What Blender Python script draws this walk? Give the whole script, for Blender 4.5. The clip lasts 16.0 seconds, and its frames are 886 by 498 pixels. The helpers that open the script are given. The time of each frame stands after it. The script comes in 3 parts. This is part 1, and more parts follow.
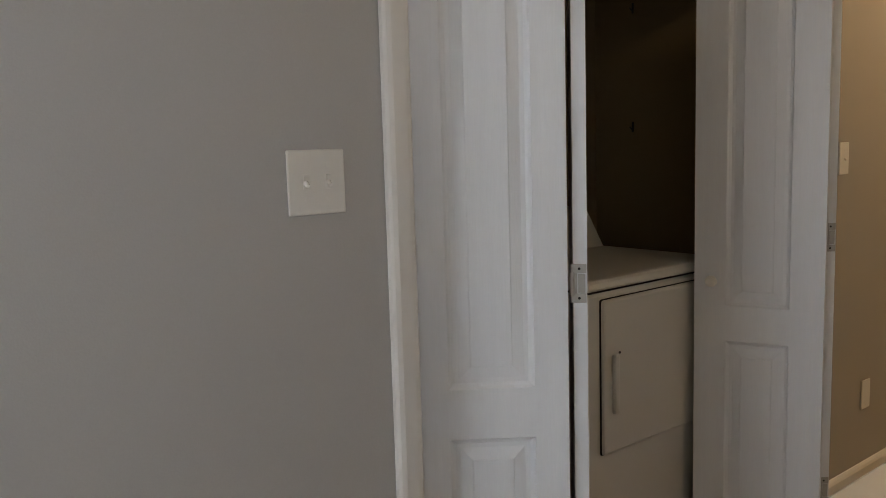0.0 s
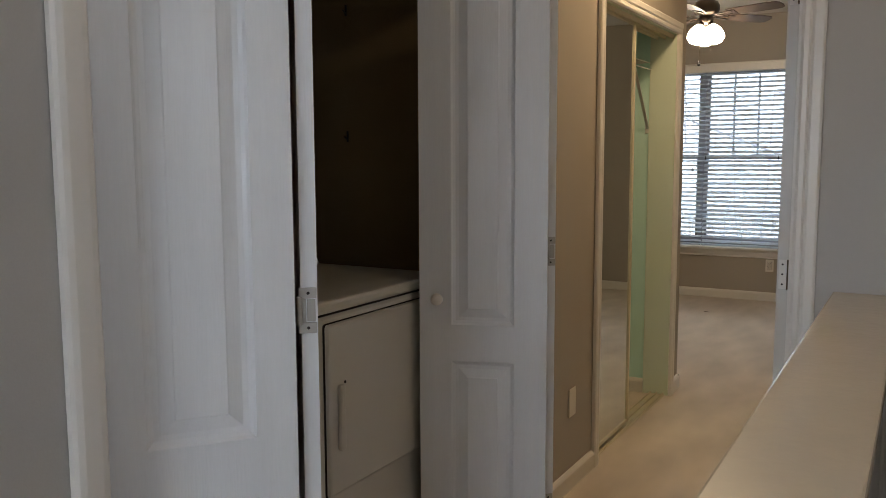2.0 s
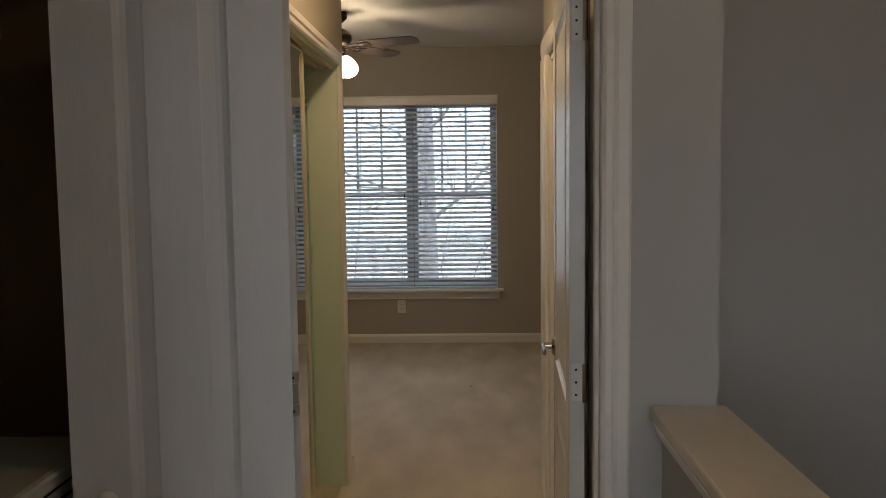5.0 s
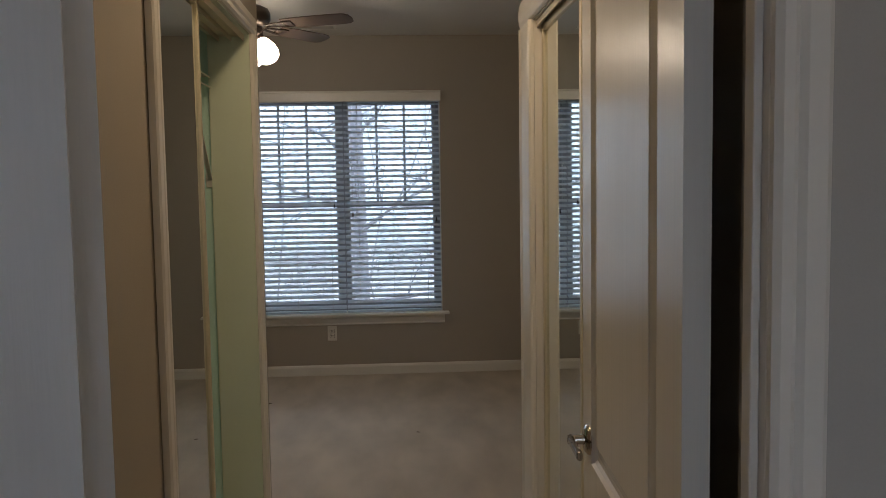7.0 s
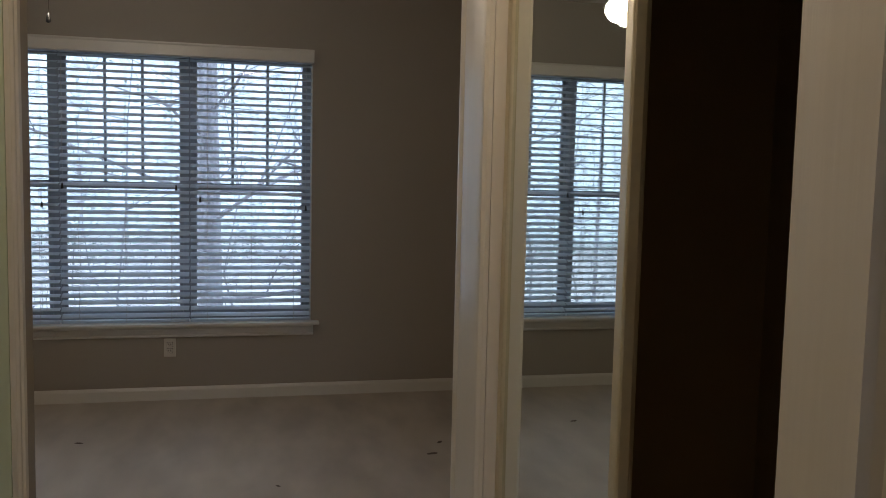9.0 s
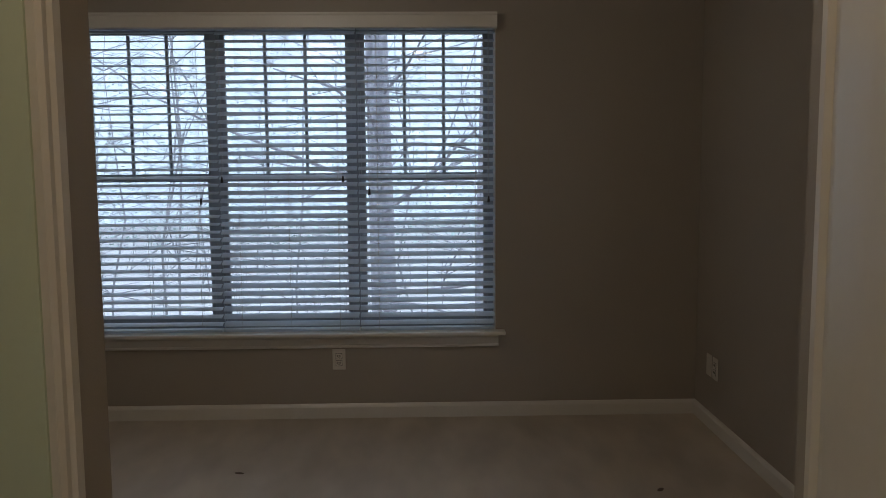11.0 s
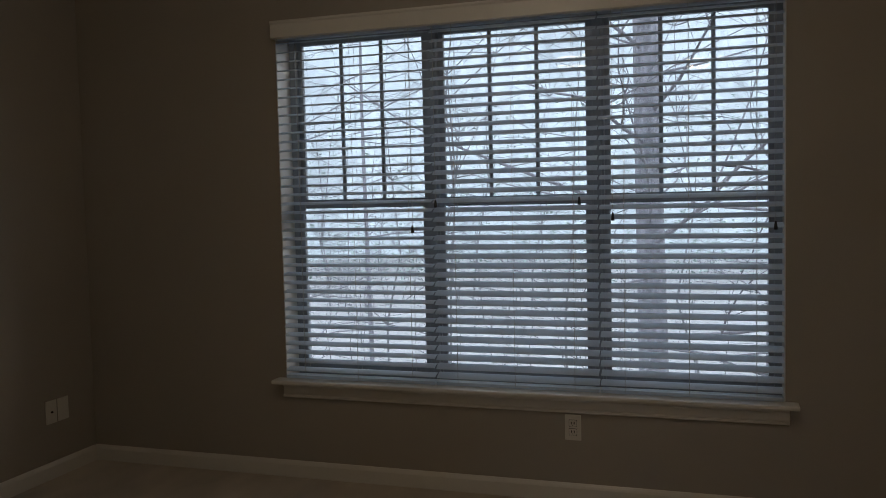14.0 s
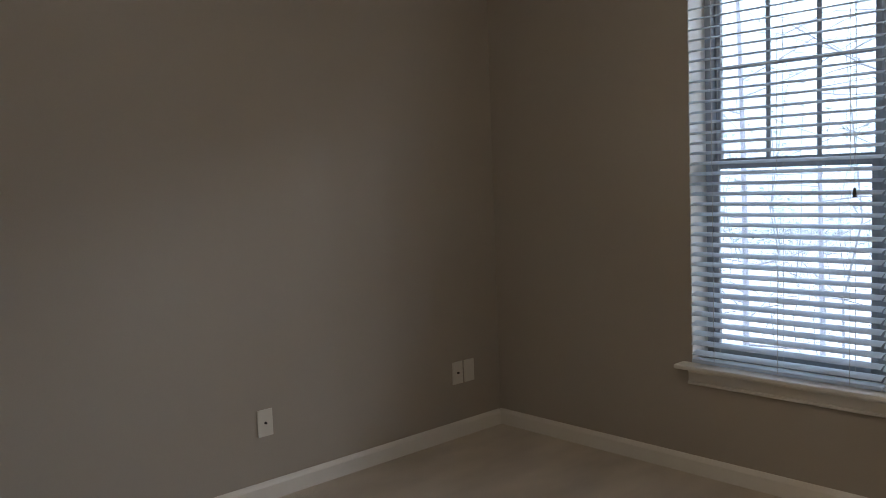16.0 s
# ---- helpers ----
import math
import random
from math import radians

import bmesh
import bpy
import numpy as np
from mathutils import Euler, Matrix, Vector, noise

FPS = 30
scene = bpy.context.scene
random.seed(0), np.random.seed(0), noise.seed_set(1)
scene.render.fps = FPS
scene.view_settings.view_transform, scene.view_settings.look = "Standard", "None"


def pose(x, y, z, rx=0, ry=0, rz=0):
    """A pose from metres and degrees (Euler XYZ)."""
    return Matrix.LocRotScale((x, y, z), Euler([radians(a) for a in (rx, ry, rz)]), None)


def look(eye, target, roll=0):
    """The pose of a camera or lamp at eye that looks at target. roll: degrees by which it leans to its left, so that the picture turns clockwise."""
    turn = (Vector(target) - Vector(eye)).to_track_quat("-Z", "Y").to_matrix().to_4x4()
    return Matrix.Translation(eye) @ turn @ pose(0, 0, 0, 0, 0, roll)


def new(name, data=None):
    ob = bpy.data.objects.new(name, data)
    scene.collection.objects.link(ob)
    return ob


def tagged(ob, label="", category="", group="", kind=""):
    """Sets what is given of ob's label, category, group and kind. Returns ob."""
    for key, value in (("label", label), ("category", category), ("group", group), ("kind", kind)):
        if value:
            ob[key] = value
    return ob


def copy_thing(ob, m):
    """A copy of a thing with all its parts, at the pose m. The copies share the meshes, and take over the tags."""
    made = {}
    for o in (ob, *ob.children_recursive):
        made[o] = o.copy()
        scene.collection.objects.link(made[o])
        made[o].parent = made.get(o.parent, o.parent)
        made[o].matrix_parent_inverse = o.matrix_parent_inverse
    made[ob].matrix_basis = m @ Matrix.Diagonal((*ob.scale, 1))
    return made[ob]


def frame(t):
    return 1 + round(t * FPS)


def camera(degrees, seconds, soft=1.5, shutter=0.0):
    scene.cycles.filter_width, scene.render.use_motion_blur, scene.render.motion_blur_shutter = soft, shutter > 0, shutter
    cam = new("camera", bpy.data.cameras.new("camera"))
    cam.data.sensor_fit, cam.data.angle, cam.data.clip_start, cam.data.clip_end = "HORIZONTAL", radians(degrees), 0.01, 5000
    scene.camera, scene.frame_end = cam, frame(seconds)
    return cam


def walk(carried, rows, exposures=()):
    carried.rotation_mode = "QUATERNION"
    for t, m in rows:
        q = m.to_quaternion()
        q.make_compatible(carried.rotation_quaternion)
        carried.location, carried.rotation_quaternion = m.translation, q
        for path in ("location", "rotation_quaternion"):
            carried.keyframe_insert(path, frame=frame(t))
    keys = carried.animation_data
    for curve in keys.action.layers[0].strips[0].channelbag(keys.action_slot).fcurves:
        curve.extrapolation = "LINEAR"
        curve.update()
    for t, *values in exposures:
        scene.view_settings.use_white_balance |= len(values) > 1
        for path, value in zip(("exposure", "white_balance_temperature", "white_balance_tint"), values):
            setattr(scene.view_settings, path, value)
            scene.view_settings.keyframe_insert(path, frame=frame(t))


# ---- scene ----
cam = camera(55.7, 16.0, soft=0.75)
PATH = [
    (0, (1.43, -8.424, 1.393), (-0.097, -7.157, 1.146), -1.7),
    (0.5, (1.44, -8.394, 1.387), (0.028, -6.996, 1.168), -1.8),
    (1, (1.426, -8.381, 1.392), (0.123, -6.88, 1.171), -1.2),
    (1.5, (1.329, -8.33, 1.359), (0.189, -6.701, 1.146), -0.6),
    (2, (1.212, -8.253, 1.369), (0.224, -6.528, 1.147), -0.2),
    (2.5, (1.039, -8.188, 1.365), (0.309, -6.34, 1.142), -0.3),
    (3, (0.859, -8.171, 1.459), (0.486, -6.219, 1.236), 0.1),
    (3.5, (0.813, -8.115, 1.498), (0.601, -6.139, 1.269), -0.1),
    (4, (0.769, -7.907, 1.486), (0.648, -5.922, 1.273), -0.5),
    (4.5, (0.719, -7.715, 1.481), (0.618, -5.726, 1.29), -0.6),
    (5, (0.609, -7.528, 1.492), (0.549, -5.536, 1.323), -0.7),
    (5.2, (0.566, -7.439, 1.504), (0.567, -5.445, 1.36), -0.8),
    (7.3, (0.492, -6.417, 1.479), (0.627, -4.428, 1.327), -0.7),
    (7.5, (0.495, -6.297, 1.479), (0.646, -4.309, 1.326), -0.5),
    (8, (0.517, -5.988, 1.468), (0.695, -4.002, 1.311), -0.0),
    (8.5, (0.531, -5.727, 1.437), (0.721, -3.744, 1.265), 0.8),
    (9, (0.493, -5.450, 1.430), (0.940, -3.508, 1.263), 1.3),
    (9.5, (0.489, -5.234, 1.448), (0.972, -3.303, 1.248), 1.0),
    (10, (0.468, -5.030, 1.441), (0.671, -3.051, 1.236), 0.5),
    (10.2, (0.469, -4.942, 1.449), (0.595, -2.958, 1.234), 0.8),
    (12.3, (0.554, -4.033, 1.372), (0.544, -2.041, 1.19), -0.9),
    (12.5, (0.572, -3.938, 1.364), (0.544, -1.946, 1.188), -0.7),
    (13, (0.544, -3.755, 1.387), (0.51, -1.762, 1.224), -0.9),
    (13.5, (0.555, -3.687, 1.362), (0.298, -1.708, 1.224), -0.9),
    (14, (0.585, -3.661, 1.365), (-0.024, -1.76, 1.242), -1.3),
    (14.5, (0.601, -3.612, 1.393), (-0.292, -1.826, 1.27), -2.5),
    (15, (0.597, -3.503, 1.372), (-0.533, -1.856, 1.27), -3.3),
    (15.5, (0.528, -3.353, 1.358), (-0.788, -1.852, 1.23), -2.2),
    (16, (0.516, -3.191, 1.348), (-0.956, -1.85, 1.171), -2.3),
]
EXPOSURES = [(0, 2.55, 6600, 12), (1.5, 2.5, 6400, 12), (2.5, 2.3, 6250, 12), (3, 2.1, 6450, 12), (3.5, 1.98, 6750, 12), (5, 1.85, 6600, 12), (7.5, 1.6, 5750, 12), (9, 1.5, 5600, 12), (9.5, 1.62, 5600, 12), (10, 1.5, 5500, 12), (12.5, 0.92, 6100, 12), (14, 0.85, 6100, 12), (15, 1.4, 6100, 12), (15.5, 1.8, 5900, 12), (16, 2.2, 5600, 12)]
walk(cam, [(t, look(eye, target, roll)) for t, eye, target, roll in PATH], EXPOSURES)

# ---- world and light ----
world = bpy.data.worlds.new("overcast_sky")
scene.world = world
world.use_nodes = True
wn = world.node_tree.nodes
sky = wn.new("ShaderNodeTexSky")
sky.sky_type = "NISHITA"
sky.sun_disc = False
sky.sun_elevation = radians(7)
sky.sun_rotation = radians(49)
sky.air_density, sky.dust_density, sky.ozone_density = 1.0, 1.0, 1.5
wn["Background"].inputs[1].default_value = 0.14
# a layer of even cloud over the clear sky
cloud = wn.new("ShaderNodeMix")
cloud.data_type = "RGBA"
cloud.inputs["Factor"].default_value = 0.85
cloud.inputs["B"].default_value = (8.5, 9.25, 10.3, 1)
world.node_tree.links.new(sky.outputs[0], cloud.inputs["A"])
world.node_tree.links.new(cloud.outputs["Result"], wn["Background"].inputs[0])

sun = new("sun", bpy.data.lights.new("sun", "SUN"))
sun.data.energy, sun.data.angle, sun.data.color = 0.8, radians(40), (1.0, 0.96, 0.9)
sun.matrix_world = look((8, 7, 1.2), (0, 0, 0))


# ---- materials ----
def mat(name, colour, rough=0.6, metal=0.0, grain=0.0, scale=200.0, mottle=0.06, big=3.0, bump=0.0, spec=0.5, stretch=(1, 1, 1), fine=0.06):
    """Base colour with variation at two scales, and relief; sizes in real metres."""
    m = bpy.data.materials.new(name)
    m.use_nodes = True
    nt, b = m.node_tree, m.node_tree.nodes["Principled BSDF"]
    b.inputs["Roughness"].default_value = rough
    b.inputs["Metallic"].default_value = metal
    b.inputs["Specular IOR Level"].default_value = spec
    geo = nt.nodes.new("ShaderNodeTexCoord")
    mp = nt.nodes.new("ShaderNodeMapping")
    mp.inputs["Scale"].default_value = stretch
    nt.links.new(geo.outputs["Object"], mp.inputs[0])
    n1, n2 = nt.nodes.new("ShaderNodeTexNoise"), nt.nodes.new("ShaderNodeTexNoise")
    for n, s, d in ((n1, big, 3.0), (n2, scale, 2.0)):
        n.inputs["Scale"].default_value, n.inputs["Detail"].default_value = s, d
        nt.links.new(mp.outputs[0], n.inputs["Vector"])
    k = nt.nodes.new("ShaderNodeMath")
    k.operation = "MULTIPLY_ADD"
    k.inputs[1].default_value, k.inputs[2].default_value = 2 * mottle, 1 - mottle
    nt.links.new(n1.outputs[0], k.inputs[0])
    k2 = nt.nodes.new("ShaderNodeMath")
    k2.operation = "MULTIPLY_ADD"
    k2.inputs[1].default_value, k2.inputs[2].default_value = 2 * fine, 1 - fine
    nt.links.new(n2.outputs[0], k2.inputs[0])
    k3 = nt.nodes.new("ShaderNodeMath")
    k3.operation = "MULTIPLY"
    nt.links.new(k.outputs[0], k3.inputs[0])
    nt.links.new(k2.outputs[0], k3.inputs[1])
    mix = nt.nodes.new("ShaderNodeMix")
    mix.data_type, mix.blend_type = "RGBA", "MULTIPLY"
    mix.inputs["Factor"].default_value = 1.0
    mix.inputs["A"].default_value = (*colour, 1)
    nt.links.new(k3.outputs[0], mix.inputs["B"])
    nt.links.new(mix.outputs["Result"], b.inputs["Base Color"])
    if bump:
        bp = nt.nodes.new("ShaderNodeBump")
        bp.inputs["Strength"].default_value, bp.inputs["Distance"].default_value = 1.0, bump
        nt.links.new(n2.outputs[0], bp.inputs["Height"])
        nt.links.new(bp.outputs[0], b.inputs["Normal"])
    return m


TAUPE = mat("taupe_wall_paint", (0.400, 0.360, 0.303), 0.62, bump=0.0004, scale=260, mottle=0.04, big=1.6, fine=0.03)
HALLPAINT = mat("hall_wall_paint", (0.455, 0.437, 0.405), 0.62, bump=0.00025, scale=260, mottle=0.04, big=1.6, fine=0.03)
GREEN = mat("pale_green_closet_paint", (0.62, 0.87, 0.76), 0.6, bump=0.0006, scale=240, mottle=0.05, big=2.0, fine=0.03)
# tan closet paint, its colour lowered to stand for the shade inside
SHADEPAINT = mat("closet_paint_darkened_for_shade", (0.27, 0.195, 0.10), 0.65, bump=0.0006, scale=240, mottle=0.05, big=2.0, fine=0.03)
CEILING = mat("flat_ceiling_paint", (0.74, 0.72, 0.67), 0.9, bump=0.0015, scale=120, mottle=0.03, fine=0.04)
TRIM = mat("white_semigloss_trim", (0.76, 0.73, 0.67), 0.33, mottle=0.03, big=5.0, bump=0.00015, scale=60, fine=0.02)
DOORPAINT = mat("white_door_paint_with_grain", (0.76, 0.77, 0.775), 0.36, mottle=0.04, big=4.0, bump=0.0003, scale=34, stretch=(9, 9, 0.6), fine=0.03)
CARPET = mat("beige_cut_pile_carpet", (0.63, 0.555, 0.465), 0.95, mottle=0.30, big=3.0, stretch=(1.5, 0.6, 1), bump=0.003, scale=420, spec=0.1, fine=0.22)
PLASTIC = mat("ivory_plastic", (0.74, 0.71, 0.64), 0.35, mottle=0.02, scale=60, fine=0.02)
SLAT = mat("white_faux_wood_slat", (0.76, 0.79, 0.81), 0.45, mottle=0.04, big=6, bump=0.0002, scale=40, stretch=(0.4, 6, 6), fine=0.03)
# white vinyl, greyed in its colour as if seen against the daylight
VINYL = mat("white_vinyl_greyed_for_backlight", (0.40, 0.43, 0.465), 0.4, mottle=0.04, scale=60, fine=0.02)
CORD = mat("white_cord", (0.60, 0.58, 0.54), 0.8, scale=400, fine=0.1)
BLACK = mat("dark_plastic", (0.03, 0.028, 0.026), 0.5, scale=80)
BRONZE = mat("dark_bronze_metal", (0.05, 0.036, 0.026), 0.38, metal=0.7, mottle=0.1, scale=50)
BLADE = mat("dark_walnut_blade", (0.085, 0.055, 0.035), 0.42, mottle=0.2, big=5, scale=30, stretch=(1, 12, 12), fine=0.12)
NICKEL = mat("satin_nickel", (0.42, 0.39, 0.35), 0.18, metal=1.0, mottle=0.05, scale=90)
BRASSY = mat("cream_aluminium_track", (0.66, 0.60, 0.44), 0.35, metal=0.35, mottle=0.05, scale=80)
ENAMEL = mat("white_appliance_enamel", (0.64, 0.60, 0.52), 0.28, mottle=0.03, scale=60, fine=0.01)
GASKET = mat("dark_seam", (0.02, 0.017, 0.014), 0.8)
HINGE = mat("painted_steel_hinge", (0.46, 0.44, 0.40), 0.35, metal=0.35, mottle=0.08, scale=90)
WIRE = mat("white_coated_wire", (0.66, 0.68, 0.62), 0.4, scale=80)
BARK = mat("grey_brown_bark", (0.23, 0.22, 0.235), 0.9, mottle=0.5, big=7, bump=0.02, scale=9, stretch=(3, 3, 0.8), fine=0.6)
LITTER = mat("leaf_litter_ground", (0.40, 0.38, 0.37), 0.95, mottle=0.3, big=0.5, bump=0.03, scale=6, fine=0.3)
EVERGREEN = mat("evergreen_foliage", (0.34, 0.40, 0.36), 0.8, mottle=0.3, big=3, scale=20, fine=0.3)

# thin vinyl slats let some daylight through
sn = SLAT.node_tree
glow, blend = sn.nodes.new("ShaderNodeBsdfTranslucent"), sn.nodes.new("ShaderNodeMixShader")
glow.inputs["Color"].default_value = (0.74, 0.82, 0.90, 1)
blend.inputs[0].default_value = 0.48
sn.links.new(sn.nodes["Principled BSDF"].outputs[0], blend.inputs[1]), sn.links.new(glow.outputs[0], blend.inputs[2])
sn.links.new(blend.outputs[0], sn.nodes["Material Output"].inputs[0])

MIRROR = bpy.data.materials.new("silvered_mirror")
MIRROR.use_nodes = True
mb = MIRROR.node_tree.nodes["Principled BSDF"]
mb.inputs["Base Color"].default_value, mb.inputs["Metallic"].default_value, mb.inputs["Roughness"].default_value = (0.80, 0.84, 0.80, 1), 1.0, 0.015

GLASS = bpy.data.materials.new("clear_window_glass")
GLASS.use_nodes = True
gn = GLASS.node_tree
for n in [n for n in gn.nodes if n.type == "BSDF_PRINCIPLED"]:
    gn.nodes.remove(n)
tr, gl, mx, fr = (gn.nodes.new("ShaderNodeBsdf" + "Transparent"), gn.nodes.new("ShaderNodeBsdfGlossy"), gn.nodes.new("ShaderNodeMixShader"), gn.nodes.new("ShaderNodeFresnel"))
tr.inputs[0].default_value = (0.93, 0.96, 0.96, 1)
gl.inputs["Roughness"].default_value = 0.02
gl.inputs["Color"].default_value = (0.35, 0.36, 0.36, 1)
gn.links.new(fr.outputs[0], mx.inputs[0]), gn.links.new(tr.outputs[0], mx.inputs[1]), gn.links.new(gl.outputs[0], mx.inputs[2])
gn.links.new(mx.outputs[0], gn.nodes["Material Output"].inputs[0])

LAMPGLASS = mat("lit_frosted_glass", (0.9, 0.88, 0.82), 0.4)
lb = LAMPGLASS.node_tree.nodes["Principled BSDF"]
lb.inputs["Emission Color"].default_value = (1.0, 0.81, 0.57, 1)
lb.inputs["Emission Strength"].default_value = 8.2


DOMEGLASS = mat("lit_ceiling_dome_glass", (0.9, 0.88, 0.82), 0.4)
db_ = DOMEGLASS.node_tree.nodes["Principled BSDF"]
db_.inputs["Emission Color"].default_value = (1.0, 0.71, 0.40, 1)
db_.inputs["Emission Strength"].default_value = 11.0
DOORGRAIN = mat("white_embossed_grain_door_paint", (0.68, 0.655, 0.60), 0.27, mottle=0.04, big=4.0, bump=0.0004, scale=13, stretch=(9, 9, 0.22), fine=0.03)


# ---- building helpers ----
def box(bm, x0, x1, y0, y1, z0, z1, bevel=0.0):
    r = bmesh.ops.create_cube(bm, size=1.0)
    bmesh.ops.scale(bm, vec=(x1 - x0, y1 - y0, z1 - z0), verts=r["verts"])
    bmesh.ops.translate(bm, vec=((x0 + x1) / 2, (y0 + y1) / 2, (z0 + z1) / 2), verts=r["verts"])
    if bevel:
        edges = {e for v in r["verts"] for e in v.link_edges}
        bmesh.ops.bevel(bm, geom=list(edges), offset=bevel, segments=2, affect="EDGES", profile=0.5)
    return bm


def boxes(*all_):
    bm = bmesh.new()
    for b in all_:
        box(bm, *b)
    return bm


def cyl(bm, p, q, r0, r1=None, seg=16):
    """A capped rod from p to q."""
    p, q = Vector(p), Vector(q)
    d = q - p
    m = Matrix.Translation((p + q) / 2) @ d.to_track_quat("Z", "Y").to_matrix().to_4x4()
    bmesh.ops.create_cone(bm, cap_ends=True, segments=seg, radius1=r0, radius2=r0 if r1 is None else r1, depth=d.length, matrix=m)
    return bm


def lathe(bm, profile, at=(0, 0, 0), seg=24, m=Matrix()):
    """Turns (radius, height) pairs round the z axis."""
    rings = []
    for r, z in profile:
        rings.append([bm.verts.new(m @ Vector((at[0] + r * math.cos(a * math.tau / seg), at[1] + r * math.sin(a * math.tau / seg), at[2] + z))) for a in range(seg)])
    for a, b in zip(rings, rings[1:]):
        for i in range(seg):
            bm.faces.new((a[i], a[(i + 1) % seg], b[(i + 1) % seg], b[i]))
    return bm


def extrude_profile(bm, profile, p, q, out, up):
    """Sweeps a closed profile of (out, up) pairs in a straight line from p to q."""
    p, q, out, up = Vector(p), Vector(q), Vector(out), Vector(up)
    a = [bm.verts.new(p + out * u + up * v) for u, v in profile]
    b = [bm.verts.new(q + out * u + up * v) for u, v in profile]
    n = len(profile)
    for i in range(n):
        bm.faces.new((a[i], a[(i + 1) % n], b[(i + 1) % n], b[i]))
    bm.faces.new(a[::-1]), bm.faces.new(b)
    return bm


def mesh_of(name, bm, material, smooth=False):
    bmesh.ops.recalc_face_normals(bm, faces=bm.faces)
    me = bpy.data.meshes.new(name)
    bm.to_mesh(me)
    bm.free()
    me.materials.append(material)
    if smooth:
        for p in me.polygons:
            p.use_smooth = True
    return me


def part(name, bm, material, parent, label="", smooth=False):
    ob = new(name, mesh_of(name, bm, material, smooth))
    ob.parent = parent
    if label:
        ob["label"] = label
    return ob


def thing(name, m, label, category, group=""):
    ob = new(name)
    ob.empty_display_size = 0.1
    ob.matrix_world = m
    return tagged(ob, label, category, group)


def solid(name, bm, material, label="", category="", kind="", smooth=False):
    return tagged(new(name, mesh_of(name, bm, material, smooth)), label, category, "", kind)


def structure(name, boxes, material, label, category):
    bm = bmesh.new()
    for b in boxes:
        box(bm, *b)
    return solid(name, bm, material, label, category, "structure")


BASE = [(0, 0), (0.014, 0), (0.014, 0.062), (0.010, 0.072), (0.004, 0.080), (0, 0.082)]
CASING = [(0, 0), (0.010, 0), (0.016, 0.008), (0.016, 0.020), (0.012, 0.026), (0.018, 0.034), (0.018, 0.056), (0.014, 0.062), (0, 0.062)]


def baseboard(p, q, out):
    bm = bmesh.new()
    extrude_profile(bm, BASE, p, q, out, (0, 0, 1))
    return solid("baseboard", bm, TRIM, "white painted wooden baseboard along the wall", "baseboard", "structure")


PLAIN = [(0, 0), (0.011, 0), (0.016, 0.006), (0.018, 0.016), (0.018, 0.046), (0.015, 0.056), (0.010, 0.062), (0, 0.062)]

WIDE = [(0, 0), (0.006, 0), (0.012, 0.006), (0.016, 0.018), (0.018, 0.036), (0.018, 0.060), (0.016, 0.080), (0.010, 0.096), (0.004, 0.102), (0, 0.102)]


BOARD = [(0, 0), (0.010, 0), (0.017, 0.005), (0.019, 0.014), (0.015, 0.022), (0.0165, 0.045), (0.018, 0.09), (0.018, 0.12), (0.0165, 0.165), (0.014, 0.180), (0.020, 0.190), (0.020, 0.202), (0.014, 0.210), (0, 0.212)]


def casing(name, x, y0, y1, top, out, label, axis="y", shape=CASING, far=None):
    """Moulded trim round an opening, in a wall whose face lies at x (axis y) with the opening from y0 to y1; the profile's thick side is outward."""
    root = thing(name, Matrix(), label, "door casing")
    root["kind"] = "structure"
    o = Vector((out, 0, 0)) if axis == "y" else Vector((0, out, 0))
    along = Vector((0, 1, 0)) if axis == "y" else Vector((1, 0, 0))

    def at(s, z):
        return Vector((x, s, z)) if axis == "y" else Vector((s, x, z))
    far = far or shape
    for n, p, q, side, form in (("side_trim", at(y0, 0), at(y0, top), -along, shape), ("side_trim", at(y1, 0), at(y1, top), along, far)):
        bm = bmesh.new()
        extrude_profile(bm, form, p, q, o, side)
        part(n, bm, TRIM, root)
    bm = bmesh.new()
    extrude_profile(bm, shape, at(y0 - shape[-1][1], top), at(y1 + far[-1][1], top), o, (0, 0, 1))
    part("head_trim", bm, TRIM, root)
    return root


# ---- large structure ----
H = 2.645
# plan: bedroom x -2.575..2.007, y -3.37..0; passage x 0..0.97; hall beyond y -5.70
structure("floor", [(-2.8, 1.147, -11.2, 0.2, -0.25, 0), (1.147, 2.3, -5.04, 0.2, -0.25, 0), (1.147, 2.3, -11.2, -7.85, -0.25, 0)], CARPET, "beige cut-pile carpet with vacuum marks", "carpet")
structure("ceiling", [(-2.8, 2.3, -11.2, 0.2, H, H + 0.2)], CEILING, "flat white painted ceiling", "ceiling")
WX0, WX1, WZ0, WZ1 = -1.414, 0.875, 0.486, 2.208
structure("wall_north", [(-2.8, WX0, 0, 0.20, 0, H), (WX1, 2.3, 0, 0.20, 0, H), (WX0, WX1, 0, 0.20, 0, WZ0), (WX0, WX1, 0, 0.20, WZ1, H)], TAUPE, "taupe painted bedroom wall with a wide window", "wall")
structure("wall_west", [(-2.8, -2.575, -11.2, 0, 0, H)], TAUPE, "taupe painted bedroom wall with three wall plates", "wall")
structure("wall_east", [(2.007, 2.3, -5.06, 0, 0, H)], TAUPE, "taupe painted bedroom wall with two wall plates", "wall")
LC0, LC1, RC0, RC1, CH = -4.775, -3.565, -4.92, -3.805, 2.022
PW, PE, SW, SE = 0.001, 0.970, -3.365, -3.53
WT = 0.140
